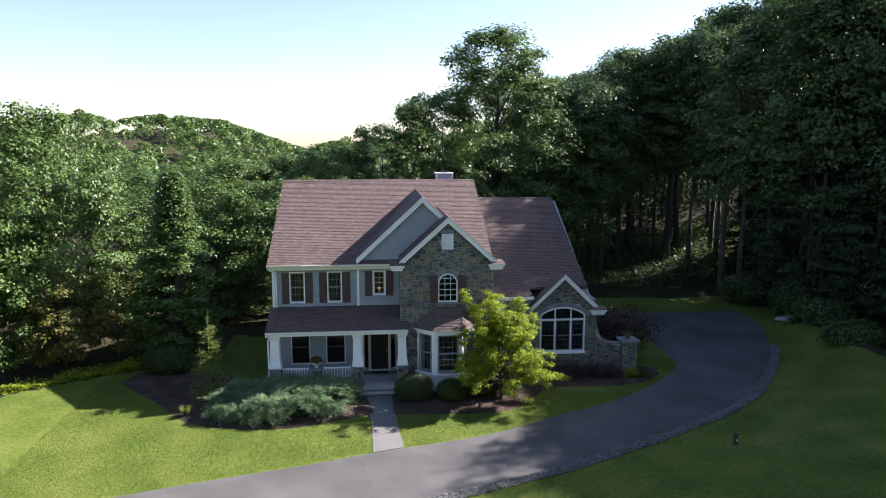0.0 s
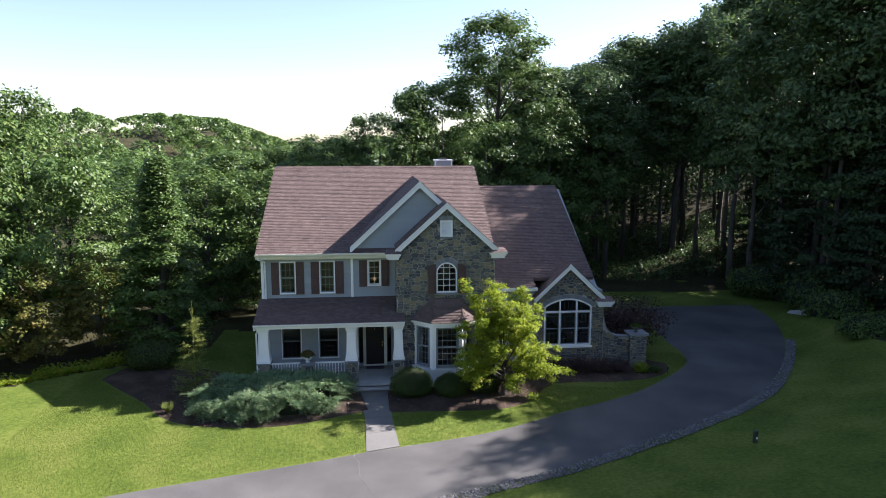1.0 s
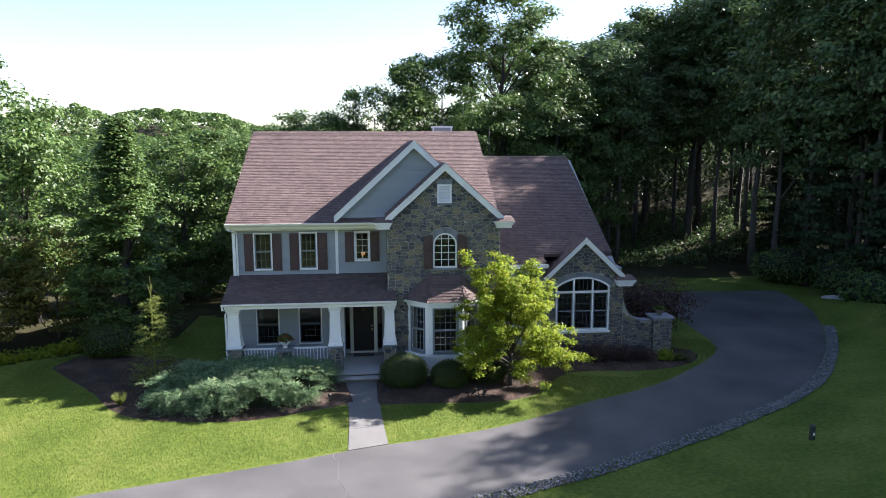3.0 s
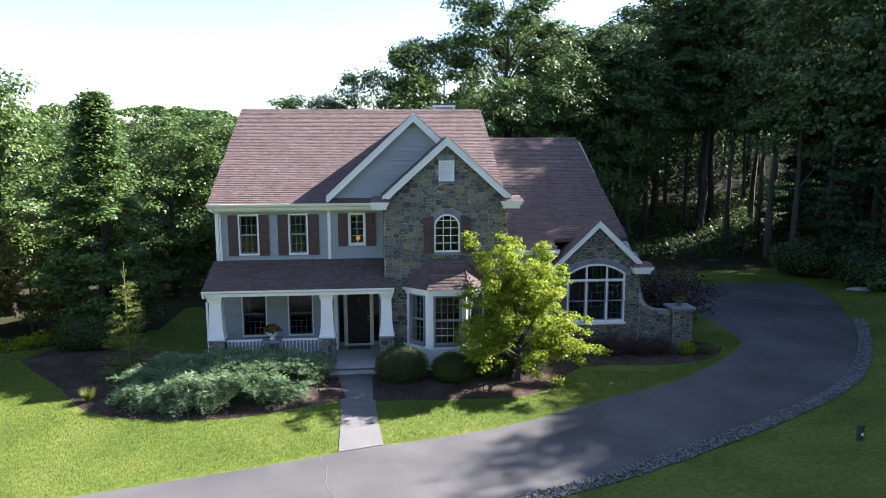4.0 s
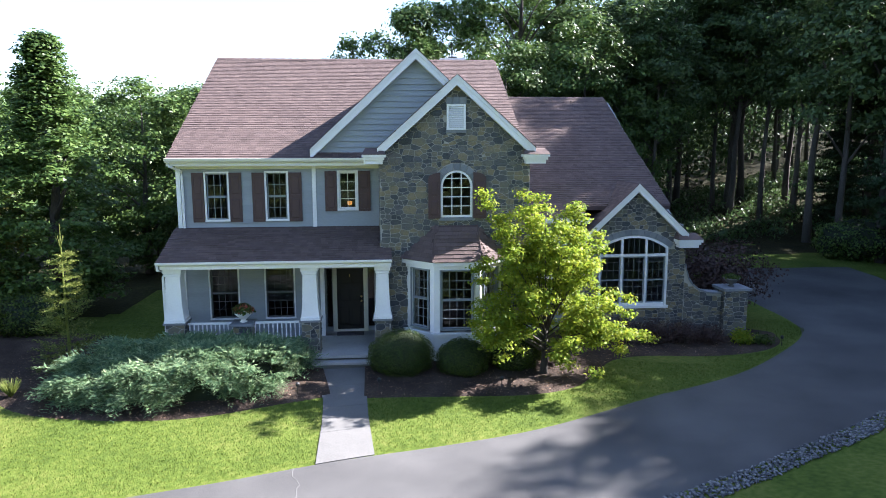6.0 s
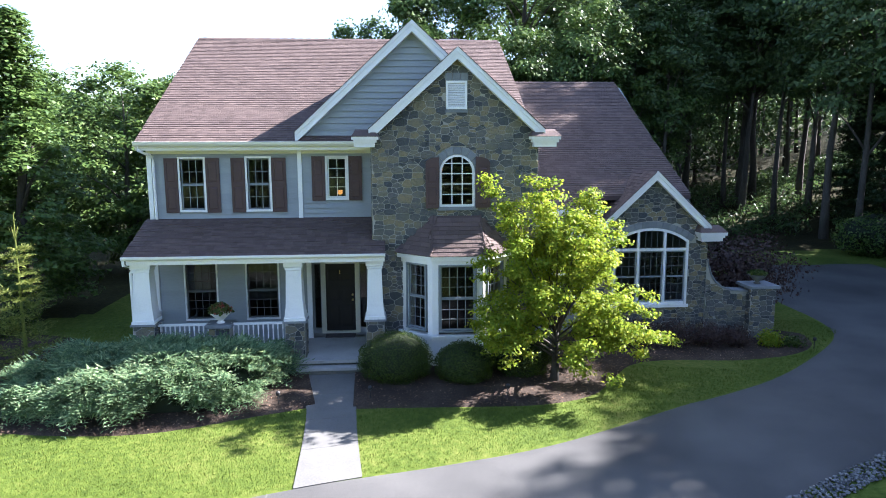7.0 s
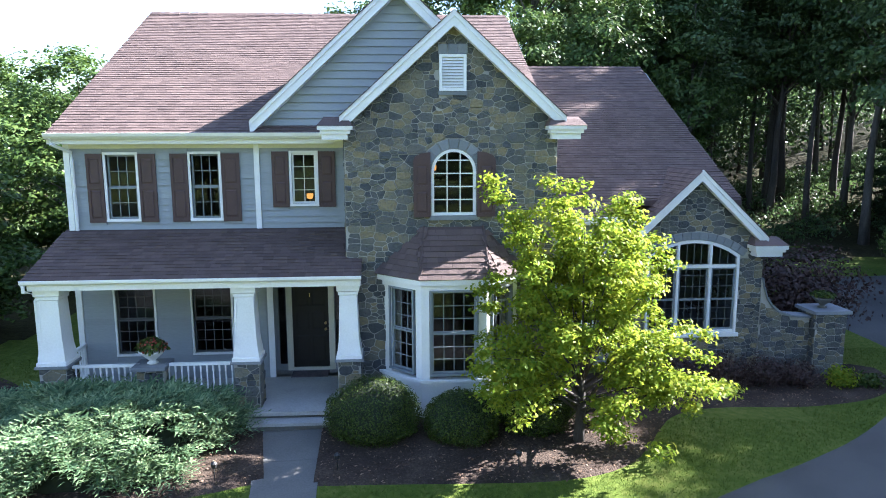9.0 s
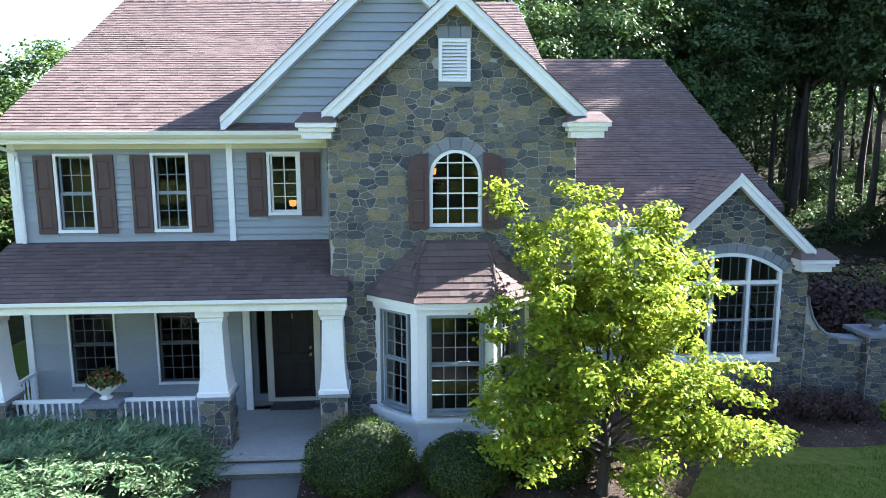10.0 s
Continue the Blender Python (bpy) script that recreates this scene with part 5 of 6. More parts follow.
lay_stones(pier, stone_cells(0, 0.86, -0.85, 1.02, 0.28, 0.16, 95), pose(18.74, 0.75, 0), 95)
lay_stones(pier, stone_cells(0, 0.8, -0.85, 1.02, 0.28, 0.16, 96), pose(18.74, 1.55, 0, 0, 0, -90), 96)
bm = bmesh.new()
box(bm, 18.66, 19.7, 0.67, 1.63, 1.02, 1.11)
part("pier_cap", bm, LINTEL, wall_g)
flower_pot(pose(19.15, 1.15, 1.11, 0, 0, 0), "grey stone urn with green plant on the wall pier", False)

# lamps that glow inside
for x, y, z in ((5.37, 1.0, 4.07), (8.42, 0.2, 4.78)):
    tl = thing("table_lamp", "small lit lamp with an amber shade", "lamp", pose(x, y, z))
    bm = bmesh.new()
    lathe(bm, [(0.045, 0.16), (0.075, 0.18), (0.085, 0.28), (0.075, 0.29)], sides=12)
    part("shade", bm, GLOW, tl)
    bm = bmesh.new()
    lathe(bm, [(0.07, 0.0), (0.05, 0.03), (0.02, 0.06), (0.02, 0.158)], sides=10)
    part("base", bm, BRASS, tl)
    bm = bmesh.new()
    lathe(bm, [(0.2, 3.0 - z), (0.03, 3.1 - z), (0.03, -0.06), (0.22, -0.05), (0.22, -0.002)], sides=12)
    part("stand", bm, DOORPAINT, tl)


# ---- trees ----
def crown_cloud(rng, clumps, per, height, radius, base, profile, clump_r, flat=0.75, inner=0.35):
    """Leaf places and outward ways for a crown built of many clumps."""
    hs = rng.uniform(0, 1, clumps)
    an = rng.uniform(0, 2 * np.pi, clumps)
    rr = radius * np.array([profile(h) for h in hs]) * np.sqrt(rng.uniform(inner, 1.0, clumps)) * rng.uniform(0.75, 1.12, clumps)
    c = np.stack([rr * np.cos(an), rr * np.sin(an), base + hs * (height - base)], 1)
    cr = clump_r * rng.uniform(0.55, 1.3, clumps)
    d = unit(rng.normal(size=(clumps, per, 3)).reshape(-1, 3)).reshape(clumps, per, 3)
    d[..., 2] = np.where(d[..., 2] < -0.3, -d[..., 2], d[..., 2])
    p = c[:, None] + d * cr[:, None, None] * rng.uniform(0.35, 1.08, (clumps, per, 1)) * np.array([1, 1, flat])
    out = c - np.array([0, 0, base + 0.35 * (height - base)])
    nor = d * 0.7 + unit(out)[:, None] * 0.4 + np.array([0, 0, 0.35]) + rng.normal(size=d.shape) * 0.45
    return c, p.reshape(-1, 3), unit(nor.reshape(-1, 3))


def tree(name, label, seed, height, radius, base, profile, clumps, per, clump_r, leaf, material, trunk_r, limbs=9, flat=0.75, lean=0.03, inner=0.35, group="woodland trees"):
    rng = np.random.default_rng(seed)
    c, p, nor = crown_cloud(rng, clumps, per, height, radius, base, profile, clump_r, flat, inner)
    t = thing(name, label, "tree", group=group)
    al, ac = leaf_frame(nor, rng)
    n = len(p)
    tagged(part("crown", small_leaves("crown", p, al, ac, leaf * rng.uniform(0.7, 1.5, n), leaf * rng.uniform(0.6, 1.1, n), material), None, t), kind="stuff")
    bm = bmesh.new()
    steps = 7
    top = height * 0.86
    wob = np.cumsum(rng.normal(0, lean, (steps, 2)), axis=0) * height / 6
    pts = [(wob[i][0] if i else 0, wob[i][1] if i else 0, -0.4 + (top + 0.4) * i / (steps - 1)) for i in range(steps)]
    tube(bm, pts, [trunk_r * (1.25 if i == 0 else 1 - 0.85 * i / (steps - 1)) for i in range(steps)], 8)
    for k in rng.permutation(clumps)[:limbs]:
        e = Vector(c[k])
        z0 = max(base * 0.7, e.z - rng.uniform(0.25, 0.5) * math.hypot(e.x, e.y) - 0.1 * height)
        f = min(1, max(0, (z0 + 0.4) / (top + 0.4))) * (steps - 1)
        i = min(steps - 2, int(f))
        s = Vector(pts[i]).lerp(Vector(pts[i + 1]), f - i)
        r0 = trunk_r * max(0.12, 0.55 * (1 - z0 / height))
        tube(bm, [s, s.lerp(e, 0.5) + Vector((0, 0, 0.06 * (e - s).length)), e], [r0, r0 * 0.6, r0 * 0.2], 5)
    part("trunk", bm, BARK, t, smooth=True)
    return t


def round_top(h):
    return (max(0.0, 1 - (2 * h - 0.85) ** 2 / 1.35)) ** 0.55


def cone_top(h):
    return 0.12 + 0.95 * (1 - h) ** 0.75 * min(1, 0.45 + 2.6 * h)


def open_top(h):
    return 0.55 + 0.5 * math.sin(math.pi * min(1, h * 0.9 + 0.1))


def narrow_top(h):
    return 0.05 + 1.0 * (1 - h) ** 1.05 * min(1, 0.55 + 2 * h)


# the line of the tree tops over the valley: bearing in degrees from north, rise for each metre of distance
TOPS = [(-27, 0.056), (-23.5, 0.044), (-22, 0.052), (-20, 0.035), (-17, 0.047), (-11.8, 0.039), (-9, 0.02), (-5.5, -0.002), (-2.4, 0.022), (-1, 0.051), (2.7, 0.075), (6.0, 0.082), (8.5, 0.165), (12.2, 0.165), (13.5, 0.113), (18.6, 0.104), (20, 0.135), (23.4, 0.143), (28, 0.192), (31.7, 0.228), (37.4, 0.254)]


def top_limit(x, y):
    """The height over the ground that a tree may reach at a place."""
    dx, dy = x - 5.2, y + 34.5
    return 11.6 + math.hypot(dx, dy) * float(np.interp(math.degrees(math.atan2(dx, dy)), [a for a, b in TOPS], [b for a, b in TOPS])) - ground_z(x, y)


def in_glade(x, y, wide):
    """A lane through the woods along which the low sun reaches the bank."""
    along = (x - 34) * math.cos(SUN_AZ) + (y - 28.5) * math.sin(SUN_AZ)
    return 5 < along < 32 and abs((y - 28.5) * math.cos(SUN_AZ) - (x - 34) * math.sin(SUN_AZ)) < wide


def set_trees(kinds, spots, seed):
    """Copies of the first trees on the given spots: x, y, kind, height, width."""
    rg = random.Random(seed)
    used = set()
    for x, y, k, s, w in spots:
        t = kinds[k]
        if k in (3, 4) and in_glade(x, y, 0.5):
            continue
        if y > 0:
            limit = top_limit(x, y) / TALL[k] * (1.0 if k == 7 else rg.uniform(0.9, 1.0))
            if limit < 0.4:
                continue
            s = min(s, limit)
        m = pose(x, y, ground_z(x, y) - 0.05, rg.uniform(-2, 2), rg.uniform(-2, 2), rg.uniform(0, 360))
        if k not in used:
            used.add(k)
            t.scale = (w, w, s)
            t.matrix_basis = m @ Matrix.Diagonal((w, w, s, 1))
        else:
            c = copy_thing(t, m)
            c.matrix_basis = m @ Matrix.Diagonal((w, w, s, 1))


LABEL = "tall green broadleaf tree at the woodland edge"
KIND = [
    tree("broadleaf_tree", LABEL, 11, 10, 3.4, 1.6, round_top, 120, 125, 0.9, 0.165, LEAF, 0.2),
    tree("broadleaf_tree", LABEL, 12, 10, 3.0, 1.2, cone_top, 125, 115, 0.78, 0.16, LEAF, 0.18),
    tree("broadleaf_tree", LABEL, 13, 10, 3.2, 2.4, open_top, 110, 130, 0.9, 0.165, LEAF, 0.2),
    tree("forest_tree", "tall dark forest tree with a bare trunk and high crown", 14, 20, 3.6, 8.5, open_top, 92, 88, 1.1, 0.25, LEAF_SHADE, 0.24, lean=0.02),
    tree("forest_tree", "tall dark forest tree with a bare trunk and high crown", 15, 20, 3.2, 7.0, round_top, 92, 88, 1.05, 0.25, LEAF_SHADE, 0.2, lean=0.02),
    tree("understory_tree", "small bright leafy tree under the woods", 16, 4.5, 2.1, 0.6, round_top, 80, 90, 0.55, 0.14, LEAF, 0.07, limbs=7),
    tree("turning_tree", "small tree with leaves turning yellow", 17, 5.5, 2.3, 0.8, round_top, 90, 90, 0.55, 0.14, LEAF_Y, 0.08, limbs=7),
    tree("oak_tree", "broad tall oak rising above the roofs", 18, 22, 5.6, 6.0, open_top, 130, 260, 1.45, 0.24, LEAF, 0.42, limbs=22),
    tree("narrow_tree", "cone-shaped dense broadleaf tree lit from one side", 19, 11.0, 2.5, 0.8, narrow_top, 330, 90, 0.5, 0.125, LEAF, 0.2),
    tree("hemlock_tree", "dark hemlock with drooping layered boughs beside the drive", 20, 15, 4.2, 0.6, cone_top, 330, 85, 1.0, 0.2, HEMLOCK, 0.25, flat=0.28),
]
TALL = (10, 10, 10, 20.3, 20.3, 4.5, 5.5, 22.4, 11.2, 15)
rg = random.Random(77)
spots = []
# the tree line beside the lawn
for x, y, k, s, w in ((-13.5, 6.5, 0, 1.42, 1.15), (-16.5, 5.0, 2, 1.45, 1.2), (-19.5, 3.0, 1, 1.5, 1.3), (-12.5, 9.0, 2, 0.98, 1.1), (-9.5, 13.5, 0, 0.95, 1.05), (-6.0, 14.5, 0, 0.98, 1.1), (-3.0, 16.0, 2, 0.95, 1.05), (-0.5, 17.5, 0, 0.95, 1.1),
                      (-14.5, 2.0, 5, 1.15, 1.15), (-11.8, 3.4, 6, 0.95, 1.0), (-16.5, 0.2, 5, 1.2, 1.2), (-9.8, 5.4, 6, 0.95, 0.95), (-18.8, -1.2, 6, 1.2, 1.3), (-20.5, -2.5, 5, 1.4, 1.5), (-23, 0.5, 0, 1.4, 1.3), (-22, -4, 2, 1.3, 1.2), (-5.2, 13.6, 5, 0.8, 0.9), (-3.0, 14.5, 5, 0.75, 0.8),
                      (-6.3, 4.7, 8, 0.97, 1.35)):
    spots.append((x, y, k, s, w))
for x, y in ((46, 22.5), (46, 18)):
    spots.append((x, y, rg.choice((0, 2)), 1.5, 1.3))
for i in range(20):
    x, y = rg.uniform(-60, -14), rg.uniform(10, 60)
    spots.append((x, y, rg.choice((0, 1, 2)), rg.uniform(0.9, 1.15) + 0.25 * smooth(-30, -50, x), rg.uniform(1.1, 1.4)))
for i in range(12):
    spots.append((rg.uniform(-14, 2), rg.uniform(22, 40), rg.choice((0, 1, 2)), rg.uniform(1.05, 1.25), rg.uniform(1.1, 1.4)))
# behind the roofs
for x, y, k, s, w in ((2.0, 24, 0, 1.0, 1.1), (5.8, 26, 2, 1.36, 1.15), (9.0, 26, 1, 1.6, 1.3), (12.0, 29, 2, 1.85, 1.3), (17.2, 32, 7, 1.15, 1.18), (33, 38, 3, 1.1, 1.3), (22, 32, 3, 0.86, 1.3), (26, 34, 3, 0.92, 1.3), (30, 33, 4, 1.1, 1.4), (20, 25, 0, 1.5, 1.2), (14.5, 24, 2, 1.3, 1.2), (24, 27, 2, 1.4, 1.2)):
    spots.append((x, y, k, s, w))
# the dark woods along the drive
for i in range(68):
    x, y = rg.uniform(22, 66), rg.uniform(24, 62)
    if y < 24 + 0.25 * abs(x - 30):
        continue
    spots.append((x, y, rg.choice((3, 3, 4)), rg.uniform(1.0, 1.2) + 0.3 * smooth(28, 45, x), rg.uniform(0.75, 1.3)))
for i in range(36):
    x, y = rg.uniform(37, 62), rg.uniform(-34, 20)
    if x < 40 + 0.12 * abs(y):
        continue
    low = min(1.2, (x - 13.5) * 0.033) if -1.5 < y < 7.5 else rg.uniform(0.98, 1.08)
    spots.append((x, y, rg.choice((3, 4, 4)), low, rg.uniform(1.0, 1.4)))
for x, y, s in ((38, 8.6, 1.22), (39.5, 11, 1.35), (37.5, 13.5, 1.33), (39, 16.5, 1.3), (41, 4, 0.9), (42, 0.5, 0.92), (39.5, 2, 0.85), (40, 6.5, 0.88), (42, -3.5, 1.0), (46, -2, 1.1), (48, -6, 1.15), (45, -10, 1.1), (50, -1, 1.15), (44, -5.5, 1.05), (35.8, 15.2, 1.12), (36.6, 10.5, 1.12), (35.6, 19, 1.1), (36.5, 23.5, 1.1), (40.5, 22, 1.15), (44, -7, 1.08), (40.5, -10, 1.02), (43, -13, 1.1), (41, -17, 1.1)):
    spots.append((x, y, rg.choice((3, 4)), s, rg.uniform(1.1, 1.4)))
for x, y, s in ((37.5, 12.5, 1.1), (38.2, 7.0, 1.05), (38.6, 1.5, 0.85), (41.5, 16.5, 1.1), (43, 10, 1.15), (42, 4, 0.9), (39.5, -4.5, 0.85), (42, -10, 0.95), (39, -15, 0.9), (40.8, 23.5, 0.9), (43.5, 27, 1.0)):
    spots.append((x, y, 9, s, rg.uniform(0.95, 1.1)))
# the far side of the front lawn, behind the whole view
for i in range(18):
    spots.append((-42 + i * 5.2 + rg.uniform(-1.5, 1.5), -48 + rg.uniform(-2, 2), rg.choice((0, 2)), rg.uniform(1.3, 1.7), rg.uniform(1.3, 1.7)))
set_trees(KIND, spots, 5)

# undergrowth and closed woods behind the trunks
rng = np.random.default_rng(23)
k, per = 1500, 46
cx, cy = rng.uniform(14, 95, k), rng.uniform(30, 105, k)
ok = (cy > 36 + 0.25 * np.abs(cx - 30)) & ~np.array([in_glade(a, b, 4) for a, b in zip(cx, cy)])
cx, cy = cx[ok], cy[ok]
k = len(cx)
c = np.stack([cx, cy, [ground_z(a, b) for a, b in zip(cx, cy)]], 1)
d = unit(rng.normal(size=(k * per, 3))).reshape(k, per, 3)
p = c[:, None] + d * np.array([2.4, 2.4, 2.4]) + np.array([0, 0, 1]) * (rng.uniform(0.5, 1, (k, 1, 1)) * (2 + 6 * smooth(0, 1, 0.7)))
al, ac = leaf_frame(unit(d.reshape(-1, 3) + rng.normal(size=(k * per, 3)) * 0.6), rng)
tagged(new("undergrowth", cards("undergrowth", p.reshape(-1, 3), al, ac, rng.uniform(0.25, 0.6, k * per), rng.uniform(0.2, 0.4, k * per), LEAF_SHADE, 0.15)), "dense shaded undergrowth among the forest trunks", "undergrowth", kind="stuff")

# low leaf clumps added as a dark cover where the bank lies in shade
k, per = 1500, 34
cx, cy = rng.uniform(20, 64, k), rng.uniform(18, 44, k)
ok = (cy > 24 + 0.1 * np.abs(cx - 28)) & ~np.array([in_glade(a, b, 0.8) for a, b in zip(cx, cy)])
cx, cy = cx[ok], cy[ok]
k = len(cx)
c = np.stack([cx, cy, [ground_z(a, b) for a, b in zip(cx, cy)]], 1)
d = unit(rng.normal(size=(k * per, 3))).reshape(k, per, 3)
p = c[:, None] + d * np.array([0.8, 0.8, 0.5]) + np.array([0, 0, 0.35])
al, ac = leaf_frame(unit(d.reshape(-1, 3) + rng.normal(size=(k * per, 3)) * 0.6), rng)
tagged(new("ferns", cards("ferns", p.reshape(-1, 3), al, ac, rng.uniform(0.2, 0.4, k * per), rng.uniform(0.08, 0.18, k * per), LEAF_SHADE, 0.15)), "low dark ferns added to darken the woodland floor", "ferns", kind="stuff")

# far woods on the hills
rng = np.random.default_rng(21)
cen = []
while len(cen) < 1500:
    a, d = rng.uniform(-0.75, 0.7), rng.uniform(70, 420)
    x, y = d * math.sin(a), d * math.cos(a) - 20
    if x > 18 and d < 100:
        continue
    z = ground_z(x, y)
    cen.append((x, y, z, d, min(rng.uniform(8, 13), max(3.0, top_limit(x, y) * rng.uniform(0.9, 1.0)))))
cen = np.array(cen)
per = 130
d = unit(rng.normal(size=(len(cen), per, 3)).reshape(-1, 3)).reshape(len(cen), per, 3)
d[..., 2] = np.abs(d[..., 2]) * 1.2 - 0.25
hgt = cen[:, 4].reshape(-1, 1, 1)
p = cen[:, None, :3] + d * np.array([3.6, 3.6, 0]) * rng.uniform(0.6, 1.1, (len(cen), per, 1)) + np.array([0, 0, 1]) * (hgt * (0.62 + 0.38 * d[..., 2:]))
nor = unit((d + rng.normal(size=d.shape) * 0.5 + np.array([0, 0, 0.3])).reshape(-1, 3))
al, ac = leaf_frame(nor, rng)
size = np.repeat(0.42 + cen[:, 3] / 420, per) * rng.uniform(0.7, 1.4, len(cen) * per)
tagged(new("far_woods", small_leaves("far_woods", p.reshape(-1, 3), al, ac, size, size * 0.8, LEAF)), "distant wooded hills in hazy green", "woods", kind="stuff")


# ---- garden plants ----
def leafy_shrub(name, label, category, m, size, n, leaf, material, seed, core=True, clump=0.12, stems=False, group=""):
    """A dense shrub: a lumpy shade-coloured core under a skin of small leaves."""
    rng = np.random.default_rng(seed)
    s = thing(name, label, category, m, group)
    sx, sy, sz = size
    off = rng.uniform(0, 50, 3)

    def lump(d):
        return 1 + clump * np.array([noise.noise(Vector(tuple(v * 2.2 + off))) + 0.6 * noise.noise(Vector(tuple(v * 5 + off))) for v in d])
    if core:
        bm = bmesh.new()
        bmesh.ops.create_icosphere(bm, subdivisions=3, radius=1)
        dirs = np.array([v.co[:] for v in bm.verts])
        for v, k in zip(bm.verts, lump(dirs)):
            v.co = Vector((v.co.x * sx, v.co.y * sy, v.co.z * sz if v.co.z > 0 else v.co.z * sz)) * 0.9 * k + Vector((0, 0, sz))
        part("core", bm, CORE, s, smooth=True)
    d = unit(rng.normal(size=(n, 3)))
    p = d * np.array([sx, sy, sz]) * (lump(d) * rng.uniform(0.86 if core else 0.3, 1.05, n))[:, None] + np.array([0, 0, sz])
    al, ac = leaf_frame(unit(d + rng.normal(size=d.shape) * 0.6 + np.array([0, 0, 0.3])), rng)
    tagged(part("foliage", cards("foliage", p, al, ac, leaf * rng.uniform(0.7, 1.4, n), leaf * rng.uniform(0.5, 0.8, n), material, 0.15), None, s), kind="stuff")
    if stems:
        bm = bmesh.new()
        for i in range(14):
            a, r = rng.uniform(0, 6.28), rng.uniform(0.3, 0.9)
            e = Vector((math.cos(a) * sx * r, math.sin(a) * sy * r, sz * rng.uniform(1.0, 1.9)))
            tube(bm, [(e.x * 0.1, e.y * 0.1, -0.05), e * 0.5 + Vector((0, 0, 0.1)), e], [0.02, 0.014, 0.005], 5)
        part("stems", bm, BARK, s)
    return s


def gz(x, y, up=0.0):
    return pose(x, y, ground_z(x, y) + up)


leafy_shrub("boxwood", "large clipped boxwood mound beside the walk", "shrub", gz(7.0, -2.95, -0.12), (0.97, 0.75, 0.68), 16000, 0.038, LEAF_BOX, 1, group="boxwoods")
leafy_shrub("boxwood", "clipped boxwood mound before the bay", "shrub", gz(8.8, -3.1, -0.1), (0.78, 0.68, 0.56), 13000, 0.038, LEAF_BOX, 2, group="boxwoods")
leafy_shrub("boxwood", "shaded clipped boxwood beside the small tree", "shrub", gz(10.4, -2.75, -0.1), (0.82, 0.7, 0.56), 13000, 0.038, LEAF_BOX, 3, group="boxwoods")
for i, (x, y, sx, sz) in enumerate(((13.4, 0.1, 0.7, 0.45), (14.6, -0.1, 0.75, 0.5), (15.8, -0.1, 0.7, 0.48), (16.9, 0.0, 0.65, 0.45), (17.9, 0.1, 0.55, 0.36))):
    leafy_shrub("barberry", "low dark red barberry shrub before the stone wall", "shrub", gz(x, y, -0.03), (sx, 0.6, sz), 2600, 0.055, LEAF_RED, 30 + i, core=False, clump=0.35, stems=True, group="barberries")
leafy_shrub("perennial", "bright green leafy perennial beside the pier", "plant", gz(19.0, -0.1), (0.42, 0.35, 0.3), 700, 0.1, LEAF_DOG, 41, core=False, clump=0.3)
leafy_shrub("perennial", "grey-green low perennial at the bed's end", "plant", gz(19.7, -0.15), (0.5, 0.4, 0.2), 600, 0.08, LEAF_BOX, 42, core=False, clump=0.3)
leafy_shrub("japanese_maple", "dark red spreading maple behind the garden wall", "tree", gz(19.4, 3.6, 0.3), (2.7, 2.0, 1.5), 9000, 0.12, LEAF_RED, 43, core=False, clump=0.3, stems=True)
leafy_shrub("shrub", "dark rounded shrub at the edge of the woods", "shrub", gz(-6.0, 2.2, -0.1), (1.4, 1.0, 0.8), 4500, 0.1, LEAF_BOX, 44)
for i, (x, y, sx, sz) in enumerate(((35.5, 16.5, 2.6, 1.3), (36.5, 11.5, 2.4, 1.5), (34.8, 7.0, 2.0, 1.1), (33.0, 1.5, 1.8, 0.9))):
    leafy_shrub("shrub", "dark shrub in the shade beyond the drive", "shrub", gz(x, y, -0.1), (sx, sx * 0.8, sz), 4000, 0.17, LEAF, 50 + i, clump=0.3)
# low bright growth under the trees beside the lawn
rng = np.random.default_rng(61)
n = 9000
x = rng.uniform(-24, -7.5, n)
y = 2.9 + 0.62 * (x + 7.6) + np.abs(rng.normal(0, 0.7, n))
h = np.array([max(0.02, 0.3 + 0.45 * noise.noise((a * 0.8, b * 0.8, 3))) for a, b in zip(x, y)])
p = np.stack([x, y, [ground_z(a, b) for a, b in zip(x, y)] + h * rng.uniform(0, 1, n)], 1)
al, ac = leaf_frame(unit(rng.normal(size=(n, 3)) * 0.6 + np.array([0, -0.2, 0.8])), rng)
tagged(new("weeds", cards("weeds", p, al, ac, rng.uniform(0.1, 0.2, n), rng.uniform(0.06, 0.14, n), LEAF_DOG, 0.1)), "bright weeds along the edge of the woods", "weeds", kind="stuff")


def sprays(name, base, way, length, material, rng, pairs=9, blade=0.34, slim=0.3):
    """Feathery sprays: a drooping stem each with small blades on both sides."""
    n = len(base)
    t = np.linspace(0.15, 1.0, pairs)
    way = unit(way)
    side = unit(np.cross(way, np.array([0, 0, 1.0]) + rng.normal(size=(n, 3)) * 0.35))
    c, al, ac, L, W = [], [], [], [], []
    for k in t:
        pos = base + way * (length * k)[:, None] + np.array([0, 0, -0.25]) * (length * k * k)[:, None]
        for s in (-1, 1):
            a = unit(way * 0.75 + side * s * 0.75 + rng.normal(size=(n, 3)) * 0.25)
            ll = length * blade * (1.1 - 0.7 * k) * rng.uniform(0.7, 1.3, n)
            c.append(pos + a * (ll / 2)[:, None])
            al.append(a)
            ac.append(unit(np.cross(a, np.cross(way, side) + rng.normal(size=(n, 3)) * 0.4)))
            L.append(ll)
            W.append(ll * slim * rng.uniform(0.7, 1.3, n))
    return cards(name, *map(np.concatenate, (c, al, ac, L, W)), material, 0.1)


